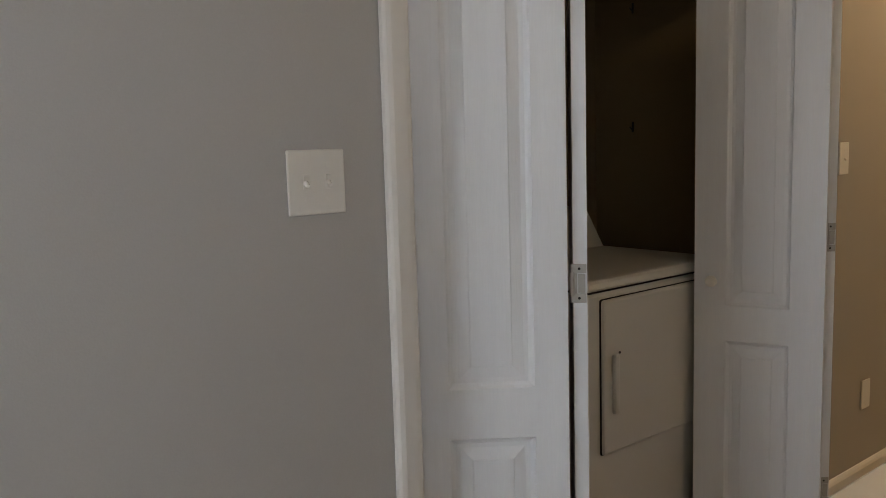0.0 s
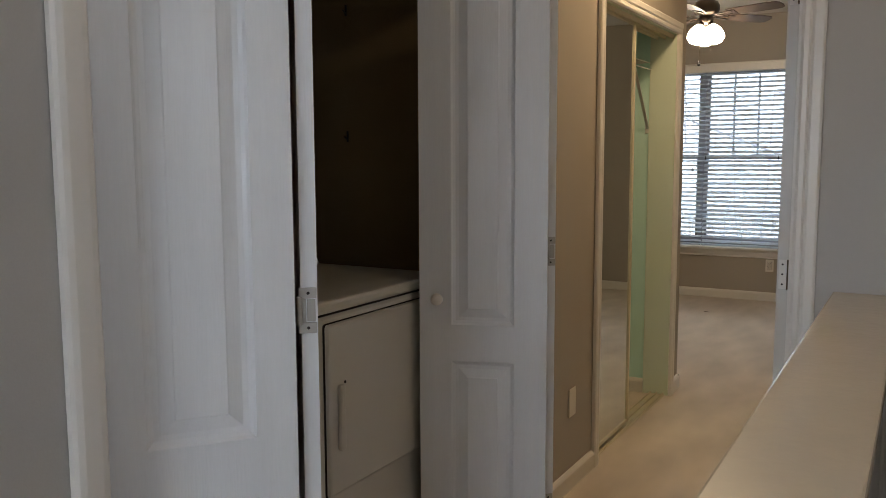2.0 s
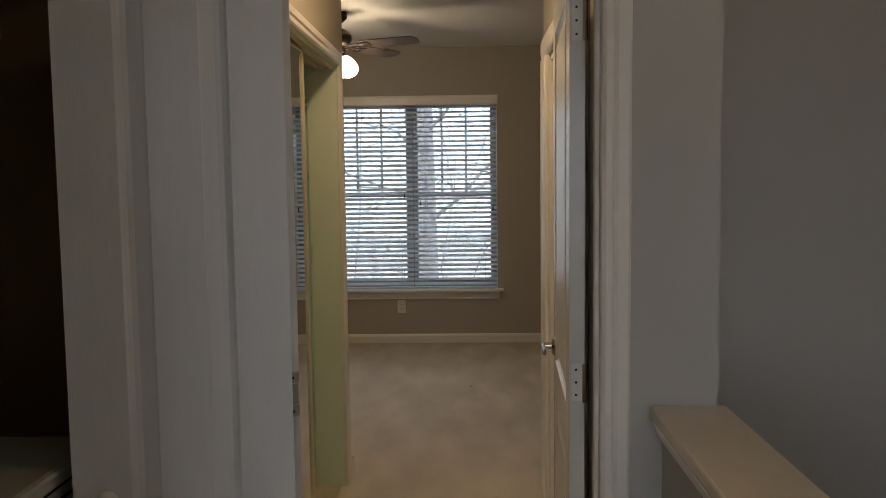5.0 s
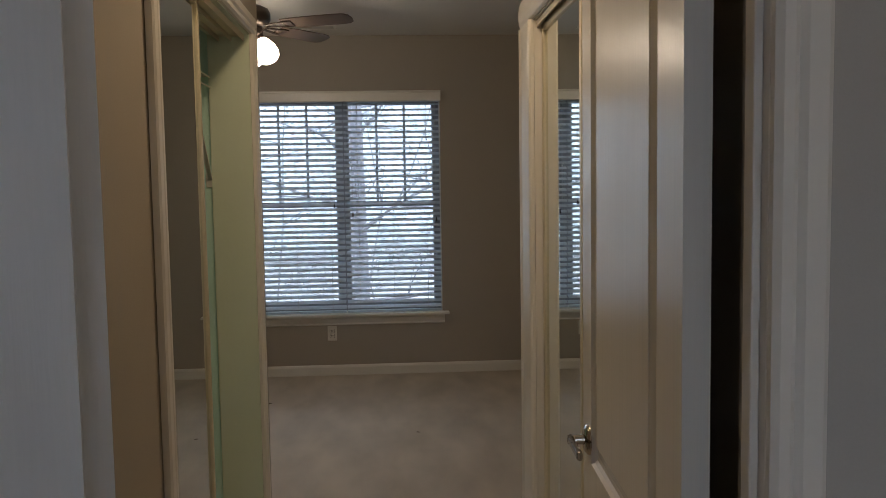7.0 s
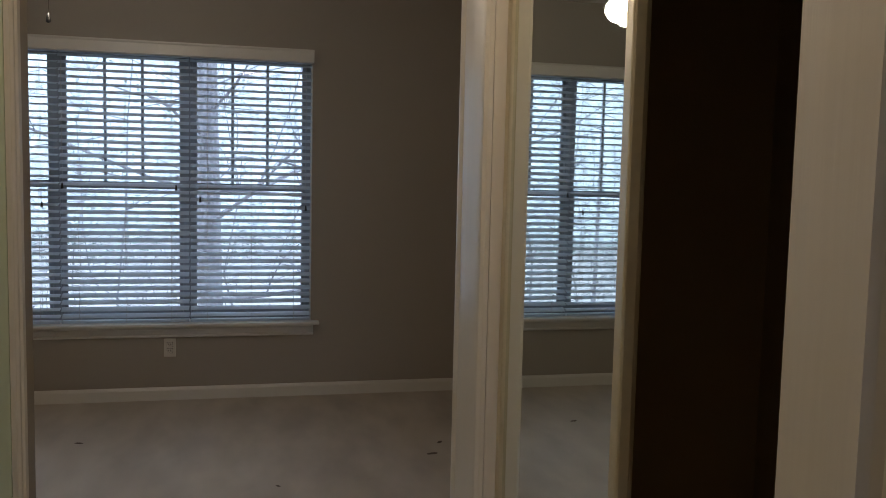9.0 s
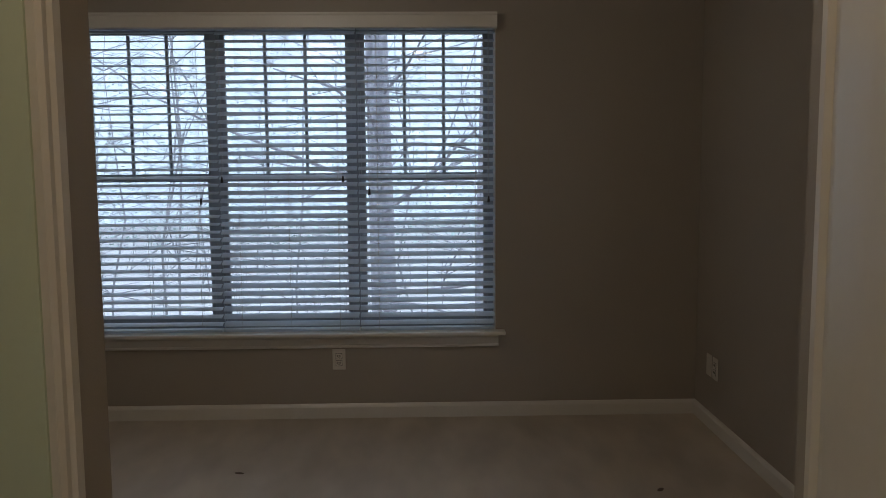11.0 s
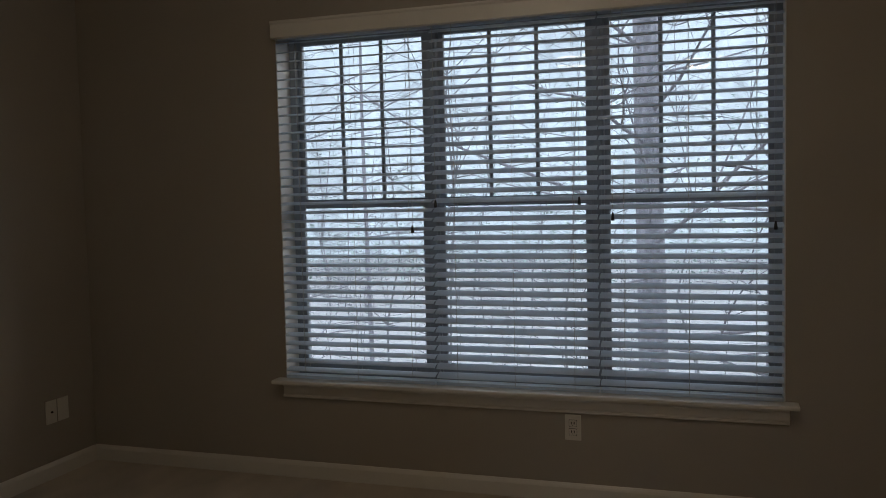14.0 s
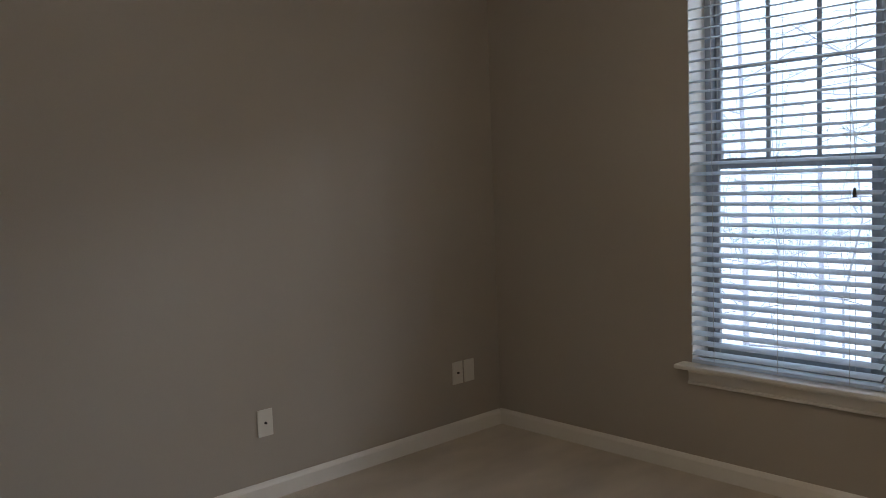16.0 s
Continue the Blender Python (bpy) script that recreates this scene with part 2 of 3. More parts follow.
# walls of the two facing closets
structure("wall_passage_west", [(PW - WT, PW, -5.57, LC0, 0, H), (PW - WT, PW, LC1, SW, 0, H), (PW - WT, PW, LC0, LC1, CH, H)], TAUPE, "taupe painted passage wall with a closet opening", "wall")
structure("wall_passage_east", [(PE, PE + WT, -5.57, RC0, 0, H), (PE, PE + WT, RC1, SE, 0, H), (PE, PE + WT, RC0, RC1, CH, H)], TAUPE, "taupe painted passage wall with a closet opening", "wall")
structure("wall_bedroom_south_west", [(-2.575, PW - WT, SW - 0.07, SW, 0, H)], TAUPE, "taupe painted back wall of the bedroom", "wall")
structure("wall_bedroom_south_east", [(PE + WT, 2.007, SE - 0.07, SE, 0, H)], TAUPE, "taupe painted back wall of the bedroom", "wall")
for nm, paint, lab, bx in (("closet_wall_west_end", GREEN, "pale green painted end wall inside the closet", (-0.82, PW - WT - 0.002, LC1 + 0.004, SW - 0.072, 0, H)),
                           ("closet_wall_west_back", GREEN, "pale green painted back wall inside the closet", (-0.86, -0.82, -5.1, SW - 0.072, 0, H)),
                           ("closet_wall_west_near", GREEN, "pale green painted near wall inside the closet", (-0.82, PW - WT - 0.002, -5.1, -5.06, 0, H)),
                           ("closet_wall_east_end", SHADEPAINT, "painted end wall inside the closet, shade put into its colour", (PE + WT + 0.002, 1.72, SE - 0.11, SE - 0.072, 0, H)),
                           ("closet_wall_east_back", SHADEPAINT, "painted back wall inside the closet, shade put into its colour", (1.72, 1.76, -5.04, SE - 0.072, 0, H)),
                           ("closet_wall_east_near", SHADEPAINT, "painted near wall inside the closet, shade put into its colour", (PE + WT + 0.002, 1.72, -5.04, -5.0, 0, H)),
                           ("laundry_wall_back", SHADEPAINT, "tan painted back wall inside the laundry closet, darkened for shade", (-0.90, -0.86, -7.6, -5.64, 0, H)),
                           ("laundry_wall_south", SHADEPAINT, "tan painted side wall inside the laundry closet, darkened for shade", (-0.86, 0.007, -7.6, -7.56, 0, H)),
                           ("laundry_wall_north", SHADEPAINT, "tan painted side wall inside the laundry closet, darkened for shade", (-0.86, PW - WT - 0.002, -5.68, -5.64, 0, H))):
    structure(nm, [bx], paint, lab, "wall")
# wall of the bedroom door, and the hall
DX0, DX1, DH = 0.108, 0.892, 2.05
DF, DB = -5.70, -5.597
structure("wall_bedroom_door", [(PW - WT, DX0 - 0.02, DF, DB, 0, H), (DX1 + 0.02, 1.155, DF, DB, 0, H), (DX0 - 0.02, DX1 + 0.02, DF, DB, DH + 0.02, H)], HALLPAINT, "greige painted hall wall with the bedroom door", "wall")
structure("wall_stair_end", [(PE + WT + 0.001, 2.007, -5.085, -5.045, -2.6, H)], HALLPAINT, "greige painted wall at the end of the stairwell", "wall")
# the window gap is added out of view, to light the laundry leaves
structure("wall_stair_side", [(2.007, 2.3, -8.2, -5.06, -2.6, H), (2.007, 2.3, -11.2, -8.66, 0, H), (2.007, 2.3, -8.66, -8.2, -2.6, 1.5), (2.007, 2.3, -8.66, -8.2, 2.4, H)], HALLPAINT, "greige painted wall along the stairwell with an unseen window added for light", "wall")
structure("stairwell_floor", [(1.09, 2.007, -7.85, -5.045, -2.7, -2.6)], CARPET, "beige carpet at the foot of the stairs", "carpet")
structure("stairwell_wall_west", [(1.09, 1.147, -7.85, -5.085, -2.6, -0.25)], HALLPAINT, "greige painted side of the stairwell", "wall")
structure("stairwell_wall_south", [(1.147, 2.007, -7.89, -7.85, -2.6, -0.002)], HALLPAINT, "greige painted end of the stairwell", "wall")
BF0, BF1, BFH = -7.414, -5.755, 2.05
HX = 0.124
# unseen wall, added to shape the daylight that enters the hall
structure("wall_hall_blocker", [(-2.575, 0.009, -8.3, -8.2, 0, H)], HALLPAINT, "greige wall added unseen where the hall widens, to block daylight", "wall")
structure("wall_laundry", [(0.009, HX, -8.3, BF0 - 0.018, 0, H), (0.009, HX, BF1 + 0.018, DF, 0, H), (0.009, HX, BF0 - 0.018, BF1 + 0.018, BFH + 0.018, H)], HALLPAINT, "greige painted hall wall with a laundry closet opening", "wall")
HB = -11.0
structure("wall_hall_back", [(-2.575, -1.1, -11.2, HB, 0, H), (1.4, 2.007, -11.2, HB, 0, H), (-1.1, 1.4, -11.2, HB, 0, 0.9), (-1.1, 1.4, -11.2, HB, 2.2, H)], HALLPAINT, "greige painted wall with a window at the hall's back", "wall")

# door jamb linings
def jamb(name, boxes, label):
    root = thing(name, Matrix(), label, "door frame")
    root["kind"] = "structure"
    for n, b in boxes:
        part(n, box(bmesh.new(), *b, 0.002), TRIM, root)
    return root


jamb("door_1", [("side_jamb", (DX0 - 0.02, DX0, DF - 0.003, DB + 0.003, 0, DH)), ("side_jamb", (DX1 + 0.005, DX1 + 0.02, DF - 0.003, DF + 0.040, 0, DH)), ("head_jamb", (DX0 - 0.02, DX1 + 0.02, DF - 0.003, DB + 0.003, DH, DH + 0.02)),
                ("door_stop", (DX1 - 0.006, DX1 + 0.0045, DF + 0.012, DF + 0.036, 0, DH)), ("door_stop", (DX0 + 0.0005, DX0 + 0.011, DF + 0.03, DF + 0.075, 0, DH)), ("door_stop", (DX0 + 0.011, DX1 - 0.011, DF + 0.03, DF + 0.075, DH - 0.011, DH - 0.0005))], "white painted wooden door frame of the bedroom")
casing("door_casing_hall", DF - 0.002, DX0 - 0.006, DX1 + 0.006, DH + 0.006, -1, "white moulded casing round the bedroom door", "x")
casing("door_casing_laundry", HX + 0.002, BF0 - 0.006, BF1 + 0.006, BFH + 0.006, 1, "white rounded casing round the laundry closet", shape=PLAIN)
casing("door_casing_closet_west", PW + 0.002, LC0, LC1, CH, 1, "white moulded casing round the mirrored closet")
casing("door_casing_closet_east", PE - 0.002, RC0, RC1, CH, -1, "white rounded casing round the mirrored closet", shape=WIDE, far=BOARD)
jamb("door_2", [("side_jamb", (0.007, HX + 0.002, BF0 - 0.018, BF0, 0, BFH)), ("side_jamb", (0.007, HX + 0.002, BF1, BF1 + 0.018, 0, BFH)), ("head_jamb", (0.007, HX + 0.002, BF0 - 0.018, BF1 + 0.018, BFH, BFH + 0.018)), ("track", (0.030, 0.060, BF0, BF1, BFH - 0.022, BFH - 0.001))], "white painted wooden lining of the laundry opening")
CREAM = mat("cream_jamb_paint", (0.68, 0.76, 0.60), 0.45, mottle=0.04, big=3, scale=90, fine=0.02)
for nm, xa, xb, a, b in (("door_3", PW - WT - 0.003, PW + 0.001, LC0, LC1), ("door_4", PE - 0.001, PE + WT + 0.003, RC0, RC1)):
    root = thing(nm, Matrix(), "pale painted lining of the mirrored closet opening", "door frame")
    root["kind"] = "structure"
    for n, bx in (("side_jamb", (xa, xb, a - 0.003, a + 0.004, 0, CH)), ("side_jamb", (xa, xb, b - 0.004, b + 0.003, 0, CH)), ("head_jamb", (xa, xb, a + 0.004, b - 0.004, CH - 0.004, CH + 0.003))):
        part(n, box(bmesh.new(), *bx), CREAM if nm == "door_3" else TRIM, root)

for p, q, out in (((-2.575, -0.0005, 0), (2.007, -0.0005, 0), (0, -1, 0)), ((-2.5745, SW, 0), (-2.5745, -0.015, 0), (1, 0, 0)), ((2.0065, SE, 0), (2.0065, -0.015, 0), (-1, 0, 0)),
                  ((-2.56, SW + 0.0005, 0), (PW + 0.014, SW + 0.0005, 0), (0, 1, 0)), ((PW + 0.0005, LC1 + 0.062, 0), (PW + 0.0005, SW, 0), (1, 0, 0)), ((PW + 0.0005, DB, 0), (PW + 0.0005, LC0 - 0.062, 0), (1, 0, 0)),
                  ((PE - 0.0005, RC1 + 0.213, 0), (PE - 0.0005, SE, 0), (-1, 0, 0)), ((PE - 0.014, SE + 0.0005, 0), (1.99, SE + 0.0005, 0), (0, 1, 0)), ((HX + 0.0005, -11.0, 0), (HX + 0.0005, BF0 - 0.068, 0), (1, 0, 0)),
                  ((-0.82, LC1 + 0.0035, 0), (PW - WT - 0.004, LC1 + 0.0035, 0), (0, -1, 0)), ((DX1 + 0.068, DF - 0.0005, 0), (1.034, DF - 0.0005, 0), (0, -1, 0))):
    baseboard(p, q, out)

# half wall beside the stairwell with its cap
HW_END = -7.65
half = thing("half_wall", Matrix(), "greige half wall beside the stairs with a cream painted cap", "half wall")
half["kind"] = "structure"
part("wall_body", box(bmesh.new(), 1.034, 1.147, HW_END, DF - 0.002, 0, 0.950), HALLPAINT, half)
part("cap", box(bmesh.new(), 1.006, 1.174, HW_END - 0.028, DF - 0.0025, 0.958, 0.987, 0.005), mat("cream_cap_paint", (0.72, 0.64, 0.50), 0.17, mottle=0.06, big=6, scale=38, bump=0.0004, fine=0.03), half, "cream semi-gloss cap")
for x, o in ((1.034, -1), (1.147, 1)):
    bm = bmesh.new()
    extrude_profile(bm, [(0, 0), (0.008, 0), (0.020, 0.030), (0.020, 0.042), (0, 0.042)], (x, HW_END, 0.915), (x, DF - 0.0025, 0.915), (o, 0, 0), (0, 0, 1))
    part("cap_moulding", bm, TRIM, half)


# ---- bedroom window ----
win = thing("window_1", Matrix(), "triple white vinyl double-hung window with grilles in the upper sashes", "window")
win["kind"] = "structure"
stool = box(bmesh.new(), -1.460, 0.925, -0.074, 0.125, 0.474, 0.494, 0.006)
part("window_sill", stool, TRIM, win, "white painted wooden sill board")
bm = bmesh.new()
extrude_profile(bm, [(0, 0), (0.013, 0.001), (0.018, 0.006), (0.016, 0.012), (0.009, 0.016), (0.009, 0.052), (0.016, 0.060), (0.022, 0.072), (0, 0.072)], (-1.425, -0.001, 0.3995), (0.89, -0.001, 0.3995), (0, -1, 0), (0, 0, 1))
part("apron", bm, TRIM, win)
MULL = (-0.672, 0.103)
edges = [WX0, *MULL, WX1]
for x in MULL:
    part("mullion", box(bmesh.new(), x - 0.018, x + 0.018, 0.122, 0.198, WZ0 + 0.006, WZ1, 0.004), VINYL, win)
RAIL = 1.345
for i in range(3):
    a = edges[i] + (0.018 if i else 0.0) + 0.001
    b = edges[i + 1] - (0.018 if i < 2 else 0.0) - 0.001
    fl, fr_ = (0.010 if i else 0.032), (0.010 if i < 2 else 0.032)
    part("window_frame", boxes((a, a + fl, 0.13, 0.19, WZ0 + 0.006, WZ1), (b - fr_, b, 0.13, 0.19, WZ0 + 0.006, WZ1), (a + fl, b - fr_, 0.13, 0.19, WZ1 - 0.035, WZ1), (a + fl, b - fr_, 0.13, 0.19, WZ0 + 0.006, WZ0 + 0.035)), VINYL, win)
    for nm, z0, z1, y in (("upper_sash", RAIL - 0.022, WZ1 - 0.036, 0.162), ("lower_sash", WZ0 + 0.036, RAIL + 0.022, 0.133)):
        s = bmesh.new()
        l, r = a + fl + 0.001, b - fr_ - 0.001
        box(s, l, l + 0.024, y, y + 0.026, z0, z1, 0.003)
        box(s, r - 0.024, r, y, y + 0.026, z0, z1, 0.003)
        box(s, l + 0.024, r - 0.024, y, y + 0.026, z0, z0 + 0.040)
        box(s, l + 0.024, r - 0.024, y, y + 0.026, z1 - 0.040, z1)
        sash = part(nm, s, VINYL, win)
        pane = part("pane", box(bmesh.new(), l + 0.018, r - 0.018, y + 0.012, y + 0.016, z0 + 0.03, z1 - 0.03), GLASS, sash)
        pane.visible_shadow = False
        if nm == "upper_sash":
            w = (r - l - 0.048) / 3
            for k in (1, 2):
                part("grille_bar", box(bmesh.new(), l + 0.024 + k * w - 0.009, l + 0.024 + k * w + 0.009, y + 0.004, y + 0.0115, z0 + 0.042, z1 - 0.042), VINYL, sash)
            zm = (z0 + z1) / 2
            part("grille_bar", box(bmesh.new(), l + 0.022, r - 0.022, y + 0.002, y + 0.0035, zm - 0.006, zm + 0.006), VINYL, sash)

# reveal of the opening
structure("window_reveal", [(WX0 + 0.0005, WX0 + 0.004, 0.001, 0.13, WZ0 + 0.009, WZ1), (WX1 - 0.004, WX1 - 0.0005, 0.001, 0.13, WZ0 + 0.009, WZ1)], TRIM, "white painted window reveal", "trim")


def blind(x0, x1, tilt, tassels):
    root = thing("window_blind", Matrix.Translation(((x0 + x1) / 2, 0.010, 0.495)), "white two-inch slatted blind, lowered with its slats half open", "blind", "bedroom window blinds")
    w = x1 - x0
    top = 1.685
    slat = bmesh.new()
    n = 5
    rows = []
    for k in range(n):
        s = k / (n - 1) - 0.5
        rows.append((s * 0.050, 0.0035 * (1 - 4 * s * s)))
    a = [(y, z) for y, z in rows] + [(y, z - 0.0028) for y, z in rows[::-1]]
    extrude_profile(slat, a, (-w / 2, 0, 0), (w / 2, 0, 0), (0, 1, 0), (0, 0, 1))
    me = mesh_of("slat", slat, SLAT)
    count = 38
    for k in range(count):
        o = new("slat", me)
        o.parent = root
        z = 0.045 + (top - 0.060 - 0.045) * k / (count - 1)
        o.location = (random.uniform(-0.0015, 0.0015), 0, z)
        o.rotation_euler = (radians(tilt + random.uniform(-1.2, 1.2)), radians(random.uniform(-0.08, 0.08)), 0)
    part("bottom_rail", box(bmesh.new(), -w / 2, w / 2, -0.024, 0.024, 0.002, 0.018, 0.003), SLAT, root)
    part("head_rail", box(bmesh.new(), -w / 2, w / 2, -0.026, 0.026, top - 0.045, top, 0.002), SLAT, root)
    for f in (-0.36, 0.0, 0.36) if w > 0.7 else (-0.3, 0.3):
        for y in (-0.026, 0.026):
            part("ladder_cord", cyl(bmesh.new(), (f * w, y, 0.01), (f * w, y, top - 0.03), 0.0011, seg=6), CORD, root)
    for f, zt in tassels:
        c = part("lift_cord", cyl(bmesh.new(), (f * w, -0.036, zt + 0.03), (f * w, -0.036, top - 0.03), 0.0009, seg=6), CORD, root)
        t = bmesh.new()
        lathe(t, [(0.0005, 0.035), (0.004, 0.033), (0.007, 0.008), (0.008, 0.0), (0.0005, -0.001)], (f * w, -0.036, zt), 12)
        part("tassel", t, BLACK, c, "dark cord tassel", True)
    return root


blind(WX0 + 0.007, -0.637, 13, ((0.385, 0.71),))
blind(-0.629, 0.118, 24, ((-0.475, 0.825), (0.40, 0.825)))
blind(0.126, WX1 - 0.007, 21, ((-0.42, 0.755), (0.455, 0.71)))
val = thing("blind_valance", Matrix.Translation((-0.264, -0.001, 2.133)), "long white valance board above the window blinds", "valance")
bm = bmesh.new()
extrude_profile(bm, [(0.045, 0.0), (0.058, 0.006), (0.058, 0.066), (0.064, 0.074), (0.064, 0.083), (0.045, 0.083)], (-1.143, 0, 0), (1.143, 0, 0), (0, -1, 0), (0, 0, 1))
part("board", bm, TRIM, val)
for x in (-1.143, 1.129):
    part("valance_return", box(bmesh.new(), x, x + 0.014, -0.044, 0, 0.001, 0.082, 0.002), TRIM, val)


# ---- doors ----
def panel_loft(bm, x0, x1, z0, z1, y, s):
    """A sunk moulding and raised field in a face at y that looks along s."""
    rings = []
    for inset, deep in ((0, 0), (0.005, 0.006), (0.012, 0.010), (0.022, 0.010), (0.046, 0.003), (0.049, 0.001), (0.051, 0.001)):
        yy = y - s * deep
        rings.append([bm.verts.new(c) for c in ((x0 + inset, yy, z0 + inset), (x1 - inset, yy, z0 + inset), (x1 - inset, yy, z1 - inset), (x0 + inset, yy, z1 - inset))])
    for a, b in zip(rings, rings[1:]):
        for i in range(4):
            bm.faces.new((a[i], a[(i + 1) % 4], b[(i + 1) % 4], b[i]))
    bm.faces.new(rings[-1])
    return bm


def panelled(parent, width, height, thick, cols, rows, material):
    """Door leaf from x 0 to width, centred on y 0, with raised panels at cols x rows on both faces."""
    xs = sorted({0, width, *[v for c in cols for v in c]})
    zs = sorted({0, height, *[v for r in rows for v in r]})
    body = bmesh.new()
    for s in (-1, 1):
        y = s * thick / 2
        for xa, xb in zip(xs, xs[1:]):
            for za, zb in zip(zs, zs[1:]):
                if (xa, xb) in cols and (za, zb) in rows:
                    continue
                body.faces.new([body.verts.new(c) for c in ((xa, y, za), (xb, y, za), (xb, y, zb), (xa, y, zb))])
    t = thick / 2
    for a, b in (((0, 0), (width, 0)), ((width, 0), (width, height)), ((width, height), (0, height)), ((0, height), (0, 0))):
        body.faces.new([body.verts.new(c) for c in ((a[0], -t, a[1]), (b[0], -t, b[1]), (b[0], t, b[1]), (a[0], t, a[1]))])
    bmesh.ops.remove_doubles(body, verts=body.verts, dist=0.0001)
    part("leaf", body, material, parent)
    for c in cols:
        for r in rows:
            bm = bmesh.new()
            panel_loft(bm, *c, *r, -t, -1)
            panel_loft(bm, *c, *r, t, 1)
            part("raised_panel", bm, material, parent)


def heading(p, q):
    """The pose at p whose x axis points to q, level."""
    return Matrix.Translation((p[0], p[1], 0)) @ Matrix.Rotation(math.atan2(q[1] - p[1], q[0] - p[0]), 4, "Z")


# bedroom door, open against the right-hand closet
BD = thing("bedroom_door", heading((0.860, -5.594), (0.893, -4.915)) @ Matrix.Translation((0.002, 0, 0.012)), "white two-panel interior door standing open with a satin lever", "door")
DW = 0.680
panelled(BD, DW, 2.03, 0.035, [(0.118, 0.592)], [(0.20, 0.80), (0.92, 1.90)], DOORGRAIN)
for s in (1,):
    lev = part("lever_rose", lathe(bmesh.new(), [(0.0005, 0.010), (0.022, 0.010), (0.030, 0.004), (0.031, 0.0)], m=Matrix.Translation((DW - 0.062, s * 0.0175, 0.962)) @ Matrix.Rotation(-s * math.pi / 2, 4, "X")), NICKEL, BD, "satin nickel lever", True)
    bm = bmesh.new()
    cyl(bm, (DW - 0.062, s * 0.027, 0.962), (DW - 0.062, s * 0.060, 0.962), 0.010, 0.009)
    box(bm, DW - 0.170, DW - 0.050, s * 0.054 - 0.006, s * 0.054 + 0.006, 0.953, 0.971, 0.005)
    part("lever", bm, NICKEL, lev)
lev = part("lever_rose", lathe(bmesh.new(), [(0.0005, 0.010), (0.022, 0.010), (0.030, 0.004), (0.031, 0.0)], m=Matrix.Translation((DW - 0.062, -0.0175, 0.962)) @ Matrix.Rotation(math.pi / 2, 4, "X")), NICKEL, BD, "satin nickel lever", True)
bm = bmesh.new()
cyl(bm, (DW - 0.062, -0.027, 0.962), (DW - 0.062, -0.060, 0.962), 0.010, 0.009)
box(bm, DW - 0.170, DW - 0.050, -0.060, -0.048, 0.953, 0.971, 0.005)
part("lever", bm, NICKEL, lev)
part("latch_plate", box(bmesh.new(), DW - 0.0005, DW + 0.0015, -0.012, 0.012, 0.932, 0.992, 0.0005), NICKEL, BD)
for z in (0.18, 1.0, 1.83):
    h = part("hinge", cyl(bmesh.new(), (-0.010, -0.017, z - 0.045), (-0.010, -0.017, z + 0.045), 0.006, seg=12), NICKEL, BD, "painted butt hinge")
    part("hinge_plate", box(bmesh.new(), -0.0022, -0.0002, -0.016, 0.012, z - 0.044, z + 0.044), TRIM, h)
    for dz in (-0.03, 0.0, 0.03):
        part("screw", cyl(bmesh.new(), (-0.0032, 0.002, z + dz), (-0.0018, 0.002, z + dz), 0.003, seg=8), GASKET, h)


# bifold leaves of the laundry closet


def bifold_leaf(p, q, label, knob=False, edge_hinges=(), shift=0.0):
    d = math.hypot(q[0] - p[0], q[1] - p[1])
    ob = thing("bifold_door_leaf", heading(p, q) @ Matrix.Translation((0, 0, 0.014)), label, "bifold door", "laundry closet bifold leaves")
    panelled(ob, d, 2.00, 0.030, [(0.095 + shift, d - 0.095 + shift)], [(0.16, 0.748), (0.858, 1.90)], DOORPAINT)
    if knob:
        k = bmesh.new()
        lathe(k, [(0.0005, 0.034), (0.010, 0.033), (0.0175, 0.026), (0.018, 0.020), (0.013, 0.011), (0.008, 0.007), (0.010, 0.0)], m=Matrix.Translation((0.056, -0.015, 0.936)) @ Matrix.Rotation(math.pi / 2, 4, "X"))
        part("knob", k, PLASTIC, ob, "round white knob", True)
    for z in edge_hinges:
        h = part("hinge", boxes((d - 0.0002, d + 0.0030, -0.019, 0.013, z + 0.022, z + 0.042, 0.0008), (d - 0.0002, d + 0.0030, -0.019, 0.013, z - 0.042, z - 0.022, 0.0008), (d - 0.0002, d + 0.0030, -0.019, -0.006, z - 0.022, z + 0.022)), HINGE, ob, "grey painted non-mortise hinge")
        part("knuckle", cyl(bmesh.new(), (d + 0.005, -0.018, z - 0.026), (d + 0.005, -0.018, z + 0.026), 0.0055, seg=10), HINGE, h)
        part("inner_plate", box(bmesh.new(), d - 0.0002, d + 0.0022, -0.004, 0.011, z - 0.020, z + 0.020, 0.0006), HINGE, h)
        for dz in (-0.032, 0.032):
            part("screw", cyl(bmesh.new(), (d + 0.002, -0.002, z + dz), (d + 0.0034, -0.002, z + dz), 0.003, seg=8), GASKET, h)
    return ob


AL = (0.240, -7.098)
bifold_leaf((0.012, BF0 + 0.018), AL, "white panelled bifold door leaf, folded part open", shift=0.022)
bifold_leaf((AL[0] - 0.27, AL[1] + 0.335), (AL[0] + 0.014, AL[1] + 0.028), "white panelled bifold door leaf seen by its edge", edge_hinges=(0.30, 1.076, 1.86))
AR = (0.282, -6.022)
bifold_leaf((-0.074, -6.143), AR, "white panelled bifold door leaf with a round knob", knob=True)
bifold_leaf((0.02, BF1 - 0.03), (AR[0] - 0.004, AR[1] + 0.032), "white panelled bifold door leaf seen by its edge", edge_hinges=(0.30, 1.076, 1.86))


